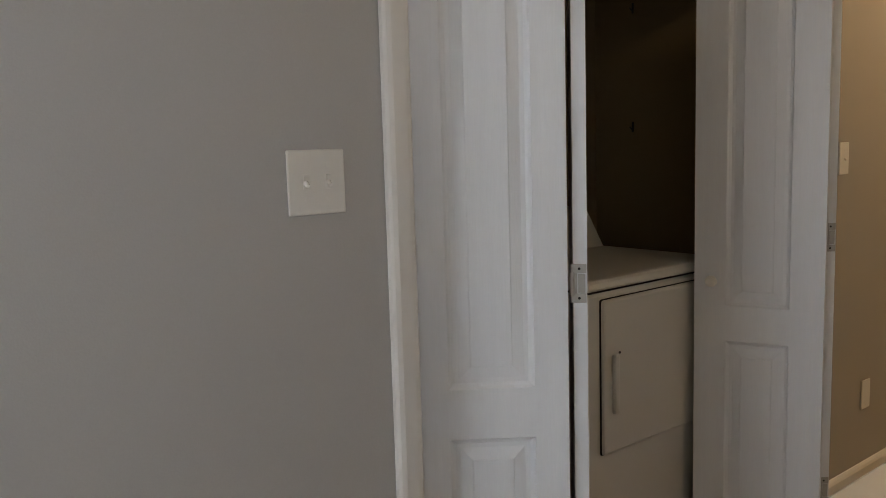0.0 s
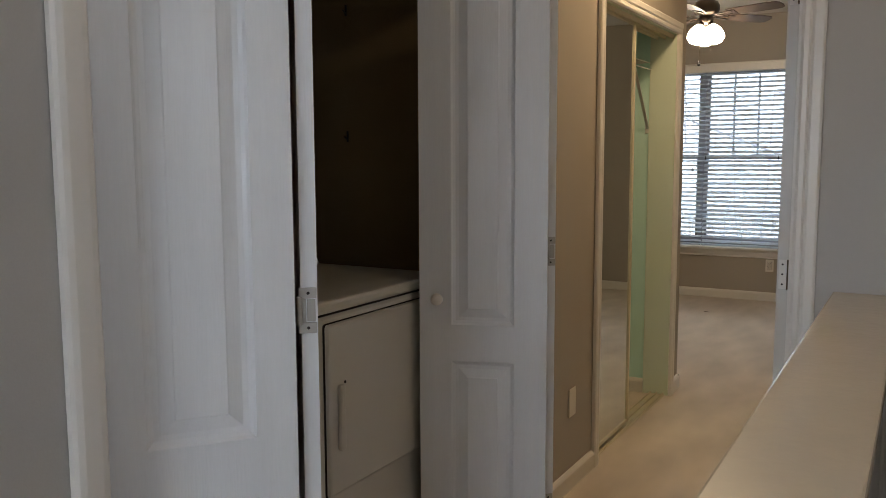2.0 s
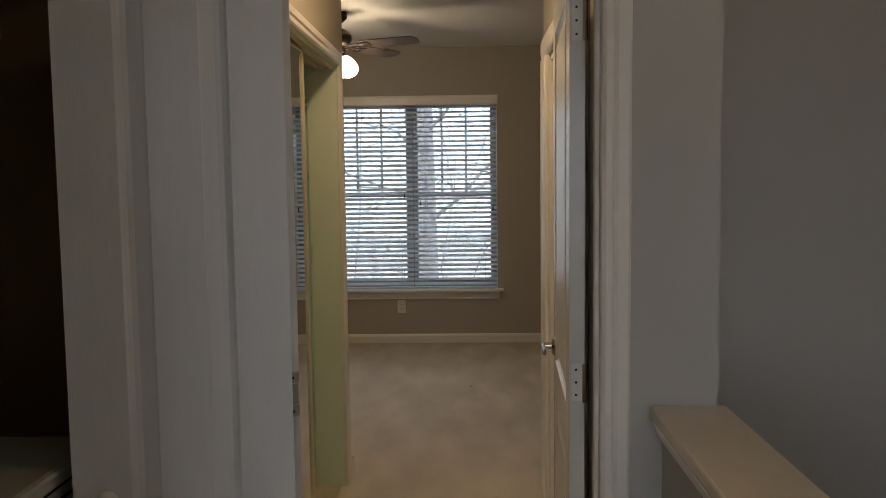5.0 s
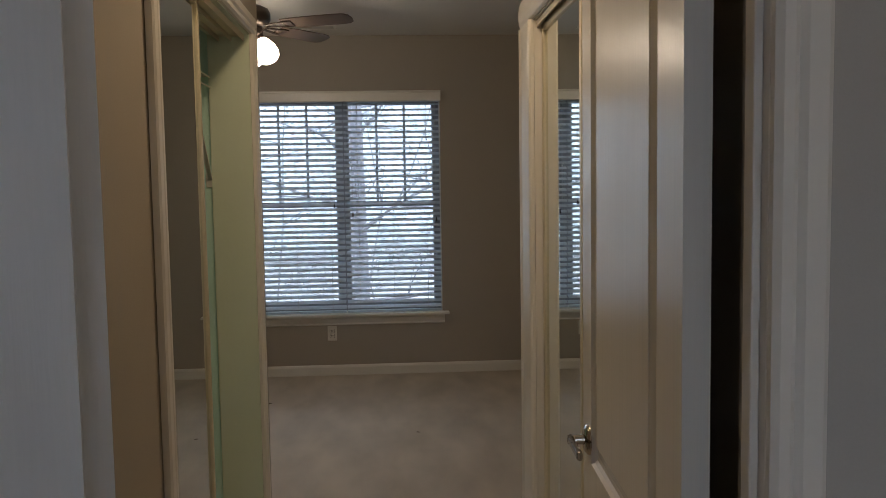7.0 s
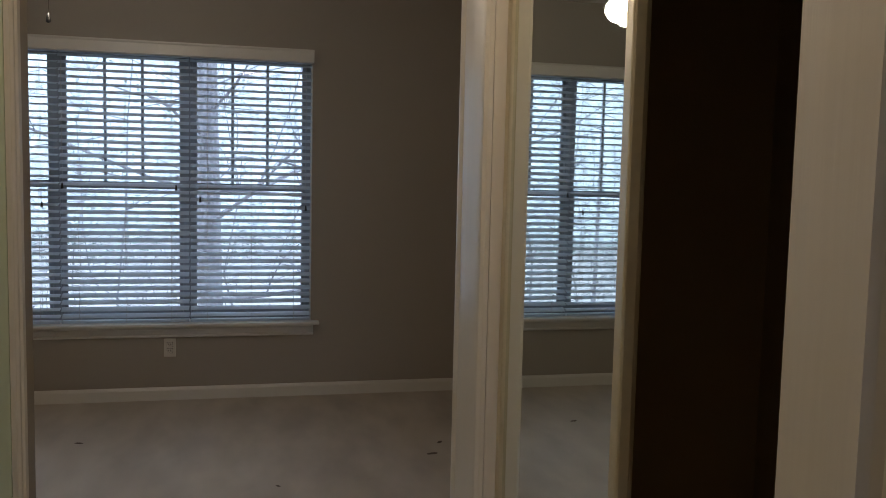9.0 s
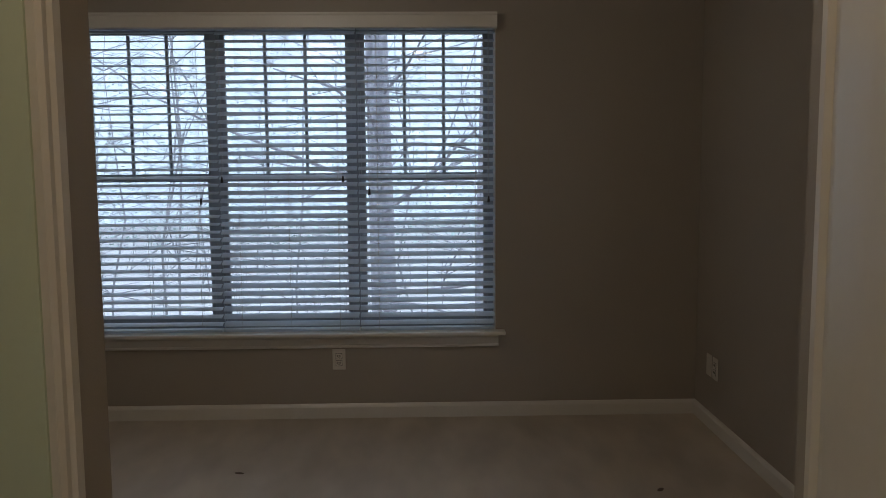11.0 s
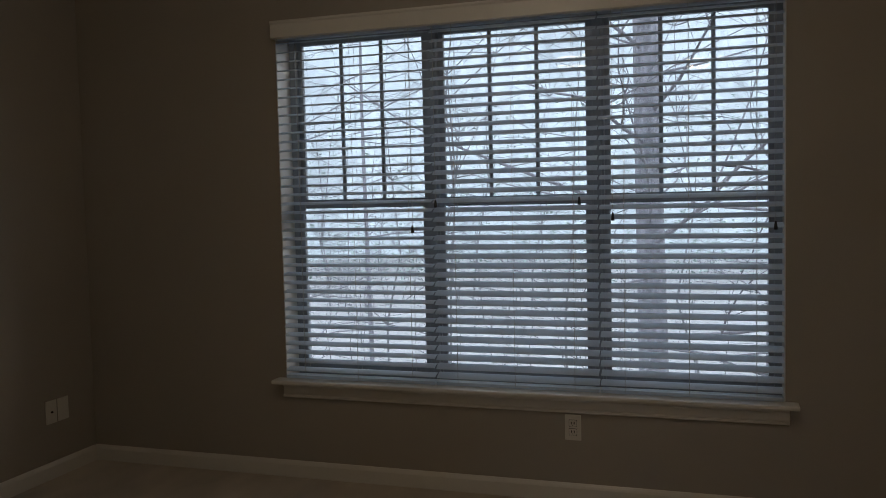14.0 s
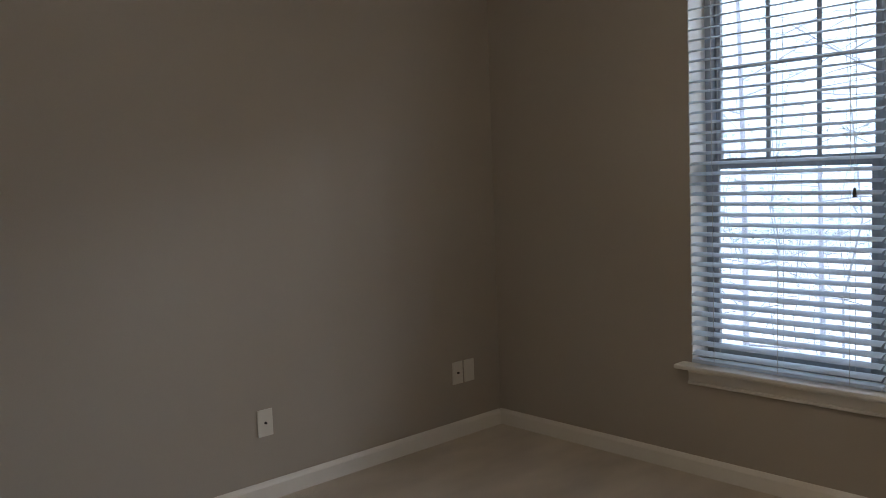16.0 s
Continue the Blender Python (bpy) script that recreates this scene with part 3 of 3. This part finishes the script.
# sliding mirror doors
def mirror_door(x, y0, y1, f, label):
    ob = thing("mirror_door", Matrix.Translation((x, (y0 + y1) / 2, 0.020)), label, "mirror door", "sliding mirror closet doors")
    w, h = y1 - y0, CH - 0.036
    part("mirror_panel", box(bmesh.new(), -0.003, 0.003, -w / 2 + f - 0.002, w / 2 - f + 0.002, f - 0.002, h - f + 0.002), MIRROR, ob, "silvered mirror")
    for a, b in ((-w / 2, -w / 2 + f), (w / 2 - f, w / 2)):
        part("stile", box(bmesh.new(), -0.011, 0.011, a, b, 0, h, 0.004), BRASSY, ob)
    for a, b in ((0, f), (h - f, h)):
        part("rail", box(bmesh.new(), -0.0095, 0.0095, -w / 2 + f, w / 2 - f, a, b, 0.003), BRASSY, ob)
    return ob


mirror_door(-0.042, LC0 + 0.006, -4.190, 0.018, "mirrored sliding closet door in a cream metal frame")
mirror_door(-0.076, LC0 + 0.012, -4.200, 0.018, "rear mirrored sliding closet door in a cream metal frame")
mirror_door(1.003, -4.392, RC1 - 0.006, 0.028, "mirrored sliding closet door in a cream metal frame")
mirror_door(1.038, -4.330, RC1 - 0.014, 0.028, "rear mirrored sliding closet door in a cream metal frame")
for x, a, b in ((-0.059, LC0, LC1), (1.021, RC0, RC1)):
    tr_ = thing("door_track", Matrix.Translation((x, (a + b) / 2, 0)), "cream metal floor track of sliding doors", "door track")
    bm = bmesh.new()
    hl = (b - a) / 2 - 0.005
    box(bm, -0.042, 0.042, -hl, hl, 0.0, 0.006)
    part("base_plate", bm, BRASSY, tr_)
    for dx in (-0.037, -0.0015, 0.034):
        part("rib", box(bmesh.new(), dx, dx + 0.004, -hl, hl, 0.006, 0.016, 0.001), BRASSY, tr_)
    th = thing("door_track", Matrix.Translation((x, (a + b) / 2, CH - 0.026)), "cream metal head track of sliding doors", "door track")
    bm = bmesh.new()
    box(bm, -0.045, 0.045, -hl, hl, 0.016, 0.021)
    part("head_plate", bm, BRASSY, th)
    for dx in (-0.045, -0.002, 0.041):
        part("rib", box(bmesh.new(), dx, dx + 0.004, -hl, hl, 0.0, 0.016), BRASSY, th)

# wire shelf in the open closet
shelf = thing("wire_shelf", Matrix.Translation((-0.480, LC1 - 0.3335, 1.872)), "white coated wire closet shelf with a diagonal brace", "shelf")
SX0, SX1, SY0, SY1 = -0.285, 0.342, -1.2, 0.337
for z in (0.0, -0.035):
    part("front_rod", cyl(bmesh.new(), (SX1, SY0, z), (SX1, SY1, z), 0.003, seg=8), WIRE, shelf)
for x in (SX0, -0.05, 0.13):
    part("long_rod", cyl(bmesh.new(), (x, SY0, -0.003), (x, SY1, -0.003), 0.0028, seg=8), WIRE, shelf)
me = mesh_of("cross_wire", cyl(bmesh.new(), (SX0, 0, 0.003), (SX1, 0, 0.003), 0.0018, seg=6), WIRE)
for k in range(48):
    o = new("cross_wire", me)
    o.parent = shelf
    o.location = (0, SY1 - 0.012 - k * 0.031, 0)
br = part("brace", box(bmesh.new(), -0.008, 0.008, -0.003, 0.003, 0.0, 0.46, 0.001), WIRE, shelf, "flat diagonal brace")
br.matrix_local = look((SX1 - 0.01, SY1 - 0.004, -0.357), (SX1 - 0.01, SY1 - 0.30, -0.015)) @ pose(0, 0, 0, 180, 0, 0)
part("wall_clip", box(bmesh.new(), SX1 - 0.026, SX1 + 0.008, SY1 - 0.004, SY1 + 0.0005, -0.385, -0.335, 0.002), WIRE, shelf)


# ---- wall plates ----
def plate(m, kind, label):
    """Wall plate centred on its pose, facing local -y."""
    ob = thing({"outlet": "outlet_plate", "jack": "cable_plate", "blank": "blank_plate", "switch": "light_switch", "double": "light_switch"}[kind], m, label, "wall plate")
    w = 0.118 if kind == "double" else 0.072
    bm = bmesh.new()
    box(bm, -w / 2, w / 2, -0.006, 0, -0.058, 0.058, 0.0025)
    part("cover", bm, PLASTIC, ob)
    if kind == "outlet":
        for z in (-0.0195, 0.0195):
            part("receptacle_gap", box(bmesh.new(), -0.0182, 0.0182, -0.0066, -0.0052, z - 0.0157, z + 0.0157, 0.001), GASKET, ob)
            r = part("receptacle", box(bmesh.new(), -0.0165, 0.0165, -0.0085, -0.0055, z - 0.014, z + 0.014, 0.004), PLASTIC, ob)
            for x in (-0.006, 0.006):
                part("slot", box(bmesh.new(), x - 0.0022, x + 0.0022, -0.0092, -0.0084, z - 0.004, z + 0.007), GASKET, r)
            part("slot", cyl(bmesh.new(), (0, -0.0092, z - 0.008), (0, -0.0084, z - 0.008), 0.0022, seg=10), GASKET, r)
    elif kind == "jack":
        part("jack", cyl(bmesh.new(), (0, -0.006, 0), (0, -0.014, 0), 0.006, 0.0045, 12), BLACK, ob)
    for x in ((-0.023, 0.023) if kind == "double" else (0,)):
        if kind in ("double", "switch"):
            t = part("toggle_slot", box(bmesh.new(), x - 0.006, x + 0.006, -0.0072, -0.0055, -0.013, 0.013, 0.001), PLASTIC, ob)
            g = bmesh.new()
            cyl(g, (x, -0.006, 0), (x, -0.013, -0.006), 0.0048, 0.0038, 10)
            part("toggle", g, PLASTIC, t)
        for z in ((-0.030, 0.030) if kind in ("double", "switch") else (-0.041, 0.041) if kind != "outlet" else (0,)):
            part("screw", cyl(bmesh.new(), (x, -0.0068, z), (x, -0.0055, z), 0.003, seg=10), PLASTIC, ob)
    return ob


plate(pose(0.0, -0.0015, 0.334), "outlet", "ivory duplex outlet plate under the window")
plate(pose(-2.5735, -0.232, 0.334, 0, 0, 90), "blank", "ivory wall plate beside the corner")
plate(pose(-2.5735, -0.313, 0.334, 0, 0, 90), "jack", "ivory cable plate with a dark jack")
plate(pose(-2.5735, -1.434, 0.334, 0, 0, 90), "jack", "ivory cable plate with a dark jack")
plate(pose(2.0055, -0.230, 0.334, 0, 0, -90), "blank", "ivory wall plate beside the corner")
plate(pose(2.0055, -0.324, 0.334, 0, 0, -90), "outlet", "ivory duplex outlet plate near the corner")
plate(pose(PW + 0.0015, -5.085, 0.362, 0, 0, 90), "blank", "ivory wall plate on the passage wall")
plate(pose(PW + 0.0015, -5.330, 1.300, 0, 0, 90), "switch", "ivory light switch on the passage wall")
plate(pose(HX + 0.0015, -7.634, 1.333, 0, 0, 90), "double", "white double toggle light switch")

# ---- dryer in the laundry closet ----
dry = thing("dryer", Matrix.Translation((-0.112, -6.275, 0)), "white front-loading clothes dryer in the laundry closet", "dryer")
part("cabinet", box(bmesh.new(), -0.66, -0.006, -0.343, 0.343, 0.02, 0.957, 0.012), ENAMEL, dry)
part("top_panel", box(bmesh.new(), -0.66, 0.004, -0.345, 0.345, 0.961, 0.995, 0.010), ENAMEL, dry)
part("front_seam", box(bmesh.new(), -0.5, -0.003, -0.3405, 0.3405, 0.956, 0.962), GASKET, dry)
gm = part("door_gasket", box(bmesh.new(), -0.02, 0.001, -0.2865, 0.2935, 0.4635, 0.9365, 0.010), GASKET, dry)
dd = part("dryer_door", box(bmesh.new(), -0.008, 0.010, -0.283, 0.290, 0.467, 0.933, 0.009), ENAMEL, dry)
part("door_handle", box(bmesh.new(), 0.010, 0.026, -0.250, -0.228, 0.59, 0.77, 0.006), ENAMEL, dd)
part("screw", cyl(bmesh.new(), (0.009, -0.213, 0.77), (0.012, -0.213, 0.77), 0.004, seg=8), GASKET, dd)
con = bmesh.new()
extrude_profile(con, [(-0.66, 0.995), (-0.50, 0.995), (-0.515, 1.02), (-0.575, 1.12), (-0.60, 1.14), (-0.66, 1.14)], (0, -0.335, 0), (0, 0.335, 0), (1, 0, 0), (0, 0, 1))
cc = part("control_console", con, ENAMEL, dry)
for y in (-0.25, 0.05):
    part("dial", cyl(bmesh.new(), (-0.552, y, 1.065), (-0.532, y, 1.077), 0.026, seg=20), BLACK, cc, "dark round dial", True)
part("foot", cyl(bmesh.new(), (-0.04, -0.30, 0), (-0.04, -0.30, 0.02), 0.02), BLACK, dry)
part("foot", cyl(bmesh.new(), (-0.04, 0.30, 0), (-0.04, 0.30, 0.02), 0.02), BLACK, dry)
part("foot", cyl(bmesh.new(), (-0.60, -0.30, 0), (-0.60, -0.30, 0.02), 0.02), BLACK, dry)
part("foot", cyl(bmesh.new(), (-0.60, 0.30, 0), (-0.60, 0.30, 0.02), 0.02), BLACK, dry)
hook = thing("wall_hook", Matrix.Translation((-0.67, -5.6805, 1.44)) @ Matrix.Rotation(-math.pi / 2, 4, "Z"), "small dark hook on the laundry closet wall", "hook")
part("back_plate", box(bmesh.new(), 0, 0.004, -0.004, 0.004, -0.02, 0.02, 0.001), BLACK, hook)
part("peg", cyl(bmesh.new(), (0.004, 0, -0.012), (0.02, 0, 0.0), 0.0025, seg=8), BLACK, hook)
copy_thing(hook, Matrix.Translation((-0.67, -5.6805, 1.90)) @ Matrix.Rotation(-math.pi / 2, 4, "Z"))

# ---- ceiling fan ----
FAN = (-0.285, -1.62)
fan = thing("ceiling_fan", Matrix.Translation((*FAN, H - 2.715)), "dark bronze ceiling fan with walnut blades and lit glass shades", "ceiling fan")
part("canopy", lathe(bmesh.new(), [(0.0005, 2.714), (0.07, 2.714), (0.068, 2.67), (0.04, 2.645), (0.016, 2.64)], seg=28), BRONZE, fan, "", True)
part("downrod", cyl(bmesh.new(), (0, 0, 2.58), (0, 0, 2.65), 0.013), BRONZE, fan)
part("motor", lathe(bmesh.new(), [(0.0005, 2.600), (0.05, 2.598), (0.085, 2.580), (0.098, 2.555), (0.098, 2.520), (0.085, 2.495), (0.06, 2.480), (0.0005, 2.479)], seg=32), BRONZE, fan, "", True)
part("light_kit", lathe(bmesh.new(), [(0.0005, 2.482), (0.045, 2.480), (0.055, 2.460), (0.052, 2.435), (0.03, 2.415), (0.0005, 2.412)], seg=28), BRONZE, fan, "", True)
for k in range(5):
    a = radians(-20 + 72 * k)
    d, s = Vector((math.cos(a), math.sin(a), 0)), Vector((-math.sin(a), math.cos(a), 0))
    m = Matrix.Rotation(a, 4, "Z") @ Matrix.Translation((0, 0, 2.487)) @ Matrix.Rotation(radians(-13), 4, "X")
    bl = bmesh.new()
    out = [(0.19, -0.052), (0.30, -0.062), (0.52, -0.066), (0.58, -0.060), (0.605, -0.040), (0.612, 0.0), (0.605, 0.040), (0.58, 0.060), (0.52, 0.066), (0.30, 0.062), (0.19, 0.052)]
    up_, lo = [bl.verts.new(m @ Vector((x, y, 0.003))) for x, y in out], [bl.verts.new(m @ Vector((x, y, -0.003))) for x, y in out]
    bl.faces.new(up_), bl.faces.new(lo[::-1])
    for i in range(len(out)):
        j = (i + 1) % len(out)
        bl.faces.new((up_[i], lo[i], lo[j], up_[j]))
    b = part("blade", bl, BLADE, fan)
    ir = bmesh.new()
    for y in (-0.028, 0.028):
        r = bmesh.ops.create_cube(ir, size=1.0)
        bmesh.ops.transform(ir, matrix=m @ Matrix.Translation((0.155, y * 0.8, -0.008)) @ Matrix.Rotation(y * 6, 4, "Z") @ Matrix.Diagonal((0.15, 0.012, 0.007, 1)), verts=r["verts"])
    r = bmesh.ops.create_cube(ir, size=1.0)
    bmesh.ops.transform(ir, matrix=m @ Matrix.Translation((0.232, 0, -0.007)) @ Matrix.Diagonal((0.035, 0.075, 0.006, 1)), verts=r["verts"])
    part("blade_iron", ir, BRONZE, b)
for k in range(3):
    a = radians(-16 + 120 * k)
    m = Matrix.Translation((0.034 * math.cos(a), 0.034 * math.sin(a), 2.432)) @ Matrix.Rotation(a, 4, "Z") @ Matrix.Rotation(radians(180 - 22), 4, "Y")
    sk = part("socket", lathe(bmesh.new(), [(0.0005, -0.01), (0.02, -0.008), (0.024, 0.02), (0.026, 0.035)], m=m, seg=16), BRONZE, fan, "", True)
    part("shade", lathe(bmesh.new(), [(0.026, 0.028), (0.042, 0.045), (0.060, 0.080), (0.068, 0.115), (0.064, 0.145), (0.040, 0.168), (0.0005, 0.176)], m=m, seg=20), LAMPGLASS, fan, "lit frosted glass shade", True)
ch = part("pull_chain", cyl(bmesh.new(), (-0.045, 0.0, 2.15), (-0.035, 0, 2.42), 0.0012, seg=6), NICKEL, fan)
part("fob", lathe(bmesh.new(), [(0.0005, 2.15), (0.005, 2.148), (0.010, 2.125), (0.010, 2.112), (0.0005, 2.108)], at=(-0.045, 0, 0), seg=14), BLACK, ch, "dark fob", True)

# flush lamp on the passage ceiling, and an unseen fill lamp above the stairs
def dome_light(x, y, k, label):
    """A round flush lamp, k times as wide as the large one."""
    dome = thing("ceiling_light", Matrix.Translation((x, y, H)), label, "ceiling light")
    part("base_ring", lathe(bmesh.new(), [(0.0005, -0.001), (0.150 * k, -0.001), (0.152 * k, -0.020), (0.140 * k, -0.028), (0.0005, -0.028)], seg=32), NICKEL, dome, "", True)
    part("dome_shade", lathe(bmesh.new(), [(0.136 * k, -0.0285), (0.138 * k, -0.045), (0.120 * k, -0.075), (0.080 * k, -0.098), (0.0005, -0.108)], seg=32), DOMEGLASS, dome, "lit frosted glass shade", True)
    return dome


dome_light(0.47, -4.48, 1.0, "lit frosted glass dome lamp on the passage ceiling")
# no known fixture here: added to brighten the cap and stair end wall
dome_light(1.58, -6.75, 0.41, "small lit frosted glass dome lamp added unseen above the stairwell as fill")

# furniture dents in the pile
DENT = mat("crushed_dark_pile", (0.16, 0.12, 0.09), 0.95, mottle=0.2, big=40, scale=300, fine=0.2)
for x, y, r in ((-0.385, -0.83, 0.017), (1.50, -1.10, 0.017), (1.42, -1.28, 0.022), (0.62, -1.62, 0.010)):
    bm = bmesh.new()
    lathe(bm, [(0.0005, 0.003), (r * 0.6, 0.0028), (r, 0.0005)], seg=10)
    bmesh.ops.scale(bm, vec=(1.5, 0.7, 1), verts=bm.verts)
    o = solid("carpet_dent", bm, DENT, "small dark furniture dent crushed into the carpet pile", "carpet dent")
    o.location, o.rotation_euler = (x, y, 0), (0, 0, x * 9)

# ceiling register
vent = thing("ceiling_vent", Matrix.Translation((-0.06, -0.36, H)), "white ceiling air register with dark slots", "vent")
part("frame", boxes((-0.17, 0.17, -0.085, -0.065, -0.008, -0.0005), (-0.17, 0.17, 0.065, 0.085, -0.008, -0.0005), (-0.17, -0.15, -0.065, 0.065, -0.008, -0.0005), (0.15, 0.17, -0.065, 0.065, -0.008, -0.0005)), TRIM, vent)
part("backing", box(bmesh.new(), -0.149, 0.149, -0.064, 0.064, -0.0025, -0.0008), GASKET, vent)
for k in range(7):
    s = part("slat", box(bmesh.new(), -0.148, 0.148, -0.007, 0.007, -0.0006, 0.0006), TRIM, vent)
    s.location, s.rotation_euler = (0, -0.054 + k * 0.018, -0.006), (radians(35), 0, 0)

# ---- outside ----
GZ = -3.1
bm = bmesh.new()
bmesh.ops.create_grid(bm, x_segments=40, y_segments=40, size=1.0)
for v in bm.verts:
    v.co.x, v.co.y = v.co.x * 600, v.co.y * 600
    v.co.z = GZ + (noise.noise(Vector((v.co.x * 0.02, v.co.y * 0.02, 0))) * 0.5 if abs(v.co.x) + abs(v.co.y) > 40 else 0)
solid("ground", bm, LITTER, "brown leaf-littered ground outside the window", "ground", "structure", True)


def tube(bm, pts, radii, seg):
    rings = []
    for i, (p, r) in enumerate(zip(pts, radii)):
        d = (pts[min(i + 1, len(pts) - 1)] - pts[max(i - 1, 0)]).normalized()
        u = d.orthogonal().normalized()
        w = d.cross(u)
        rings.append([bm.verts.new(p + (u * math.cos(t) + w * math.sin(t)) * r) for t in [math.tau * k / seg for k in range(seg)]])
    for a, b in zip(rings, rings[1:]):
        for k in range(seg):
            bm.faces.new((a[k], a[(k + 1) % seg], b[(k + 1) % seg], b[k]))


def limb(bm, rng, start, way, length, r, depth):
    pts, radii = [start], [r]
    d = way.normalized()
    n = 5
    for k in range(n):
        d = (d + Vector((rng.uniform(-1, 1), rng.uniform(-1, 1), rng.uniform(-0.7, 0.8))) * 0.22).normalized()
        pts.append(pts[-1] + d * length / n)
        radii.append(r * (1 - 0.75 * (k + 1) / n))
    tube(bm, pts, radii, 5 if depth else 4)
    if depth:
        for k in range(rng.randint(2, 4)):
            i = rng.randint(1, n - 1)
            side = Vector((rng.uniform(-1, 1), rng.uniform(-1, 1), rng.uniform(-0.4, 0.7)))
            limb(bm, rng, pts[i], d * 0.6 + side, length * rng.uniform(0.4, 0.7), radii[i] * 0.6, depth - 1)


def bare_tree(x, y, r, height, seed, low, label):
    rng = random.Random(seed)
    ob = thing("tree", Matrix.Translation((x, y, GZ)), label, "tree", "bare trees outside the window")
    bm = bmesh.new()
    pts, radii = [], []
    for k in range(13):
        f = k / 12
        pts.append(Vector((math.sin(f * 3 + seed) * 0.10 * f * height / 8, math.cos(f * 2.3 + seed) * 0.10 * f * height / 8, f * height - 0.1)))
        radii.append(r * (1.25 if k == 0 else 1.0) * (1 - (0.45 if r > 0.13 else 0.72) * f))
    tube(bm, pts, radii, 12)
    part("trunk", bm, BARK, ob, "", True)
    bm = bmesh.new()
    for k in range(46 if r > 0.13 else 22 if x < 0 else 9):
        f = rng.uniform(low, 0.97)
        i = min(int(f * 12), 11)
        p = pts[i].lerp(pts[i + 1], f * 12 - i)
        a = rng.uniform(0, math.tau)
        limb(bm, rng, p, Vector((math.cos(a), math.sin(a), rng.uniform(-0.1, 0.7))), height * (1.05 - f) * rng.uniform(0.28, 0.42) + 0.8, radii[i] * (rng.uniform(0.09, 0.2) if r > 0.13 else rng.uniform(0.22, 0.4)), 2)
    part("branches", bm, BARK, ob, "bare winter branches", True)
    return ob


bare_tree(0.03, 5.3, 0.175, 11.0, 3, 0.22, "bare grey-barked tree close outside the bedroom window")
rng = random.Random(11)
for k, (x, y) in enumerate([(-5.4, 8.0), (-7.6, 9.0), (-6.2, 12.5), (3.4, 8.5), (1.6, 12.0), (5.2, 11.0), (3.6, 16.0)]):
    bare_tree(x, y, rng.uniform(0.06, 0.13) if x > 0 else 0.055, rng.uniform(7.5, 11.5), 20 + k, 0.15, "bare winter tree in the woods outside")

# undergrowth and far woods as masses of thin stems
TWIG = mat("pale_winter_twigs", (0.20, 0.195, 0.20), 0.9, mottle=0.3, big=2, scale=20, fine=0.25)
bm = bmesh.new()
for k in range(320):
    y = rng.uniform(11, 46)
    x = rng.uniform(-0.85, 0.7) * (y + 5)
    h = rng.uniform(1.5, 3.5) if k % 7 else rng.uniform(7, 13)
    pts = [Vector((x, y, GZ - 0.1))]
    for j in range(5):
        pts.append(pts[-1] + Vector((rng.uniform(-0.22, 0.22) * h / 4, rng.uniform(-0.12, 0.12) * h / 4, h / 5)))
    r = 0.006 + h * 0.0028
    tube(bm, pts, [r, r * 0.85, r * 0.7, r * 0.5, r * 0.3, r * 0.1], 4)
    for j in range(20):
        q = pts[rng.randint(1, 5)]
        e = q + Vector((rng.uniform(-0.42, 0.42) * h, rng.uniform(-0.3, 0.3) * h, rng.uniform(-0.10, 0.22) * h)) * rng.uniform(0.4, 1.0)
        m_ = (q + e) / 2 + Vector((0, 0, rng.uniform(-0.03, 0.06) * h))
        tube(bm, [q, m_, e], [r * 0.45, r * 0.3, r * 0.1], 3)
        tube(bm, [m_, m_ + Vector((rng.uniform(-0.16, 0.16) * h, rng.uniform(-0.1, 0.1) * h, rng.uniform(-0.08, 0.1) * h))], [r * 0.25, r * 0.08], 3)
solid("far_woods", bm, TWIG, "mass of thin pale bare stems and twigs in the woods", "woods", "stuff")
bm = bmesh.new()
for k in range(7000):
    x, y, f = rng.uniform(-40, 30), rng.uniform(36, 50), rng.random()
    p = Vector((x, y, GZ + 0.2 + f * f * 9.5))
    e = p + Vector((rng.uniform(-0.3, 0.3), rng.uniform(-0.3, 0.3), rng.uniform(-0.2, 0.1)))
    w = Vector((rng.uniform(-0.1, 0.1), rng.uniform(-0.1, 0.1), 0.04))
    bm.faces.new([bm.verts.new(v) for v in (p, p.lerp(e, 0.5) + w, e, p.lerp(e, 0.5) - w)])
solid("evergreen_thicket", bm, EVERGREEN, "pale evergreen undergrowth beyond the bare trees", "undergrowth", "stuff")

# distant woods, with haze and glare painted in as a pale colour
HAZE = mat("distant_woods_with_painted_haze", (0.70, 0.74, 0.75), 0.95, mottle=0.3, big=0.22, scale=1.6, stretch=(1, 1, 0.55), fine=0.3)
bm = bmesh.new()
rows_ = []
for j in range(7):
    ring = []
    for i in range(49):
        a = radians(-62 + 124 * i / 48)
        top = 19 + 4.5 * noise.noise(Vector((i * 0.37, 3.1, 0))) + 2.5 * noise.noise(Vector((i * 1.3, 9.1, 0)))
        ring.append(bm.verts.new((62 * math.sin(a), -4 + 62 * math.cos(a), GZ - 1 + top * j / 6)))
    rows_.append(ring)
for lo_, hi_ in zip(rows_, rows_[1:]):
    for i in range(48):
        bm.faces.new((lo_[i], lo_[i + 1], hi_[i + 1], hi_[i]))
solid("backdrop", bm, HAZE, "line of distant woods, haze and glare painted into its pale colour", "woods", "structure", True)
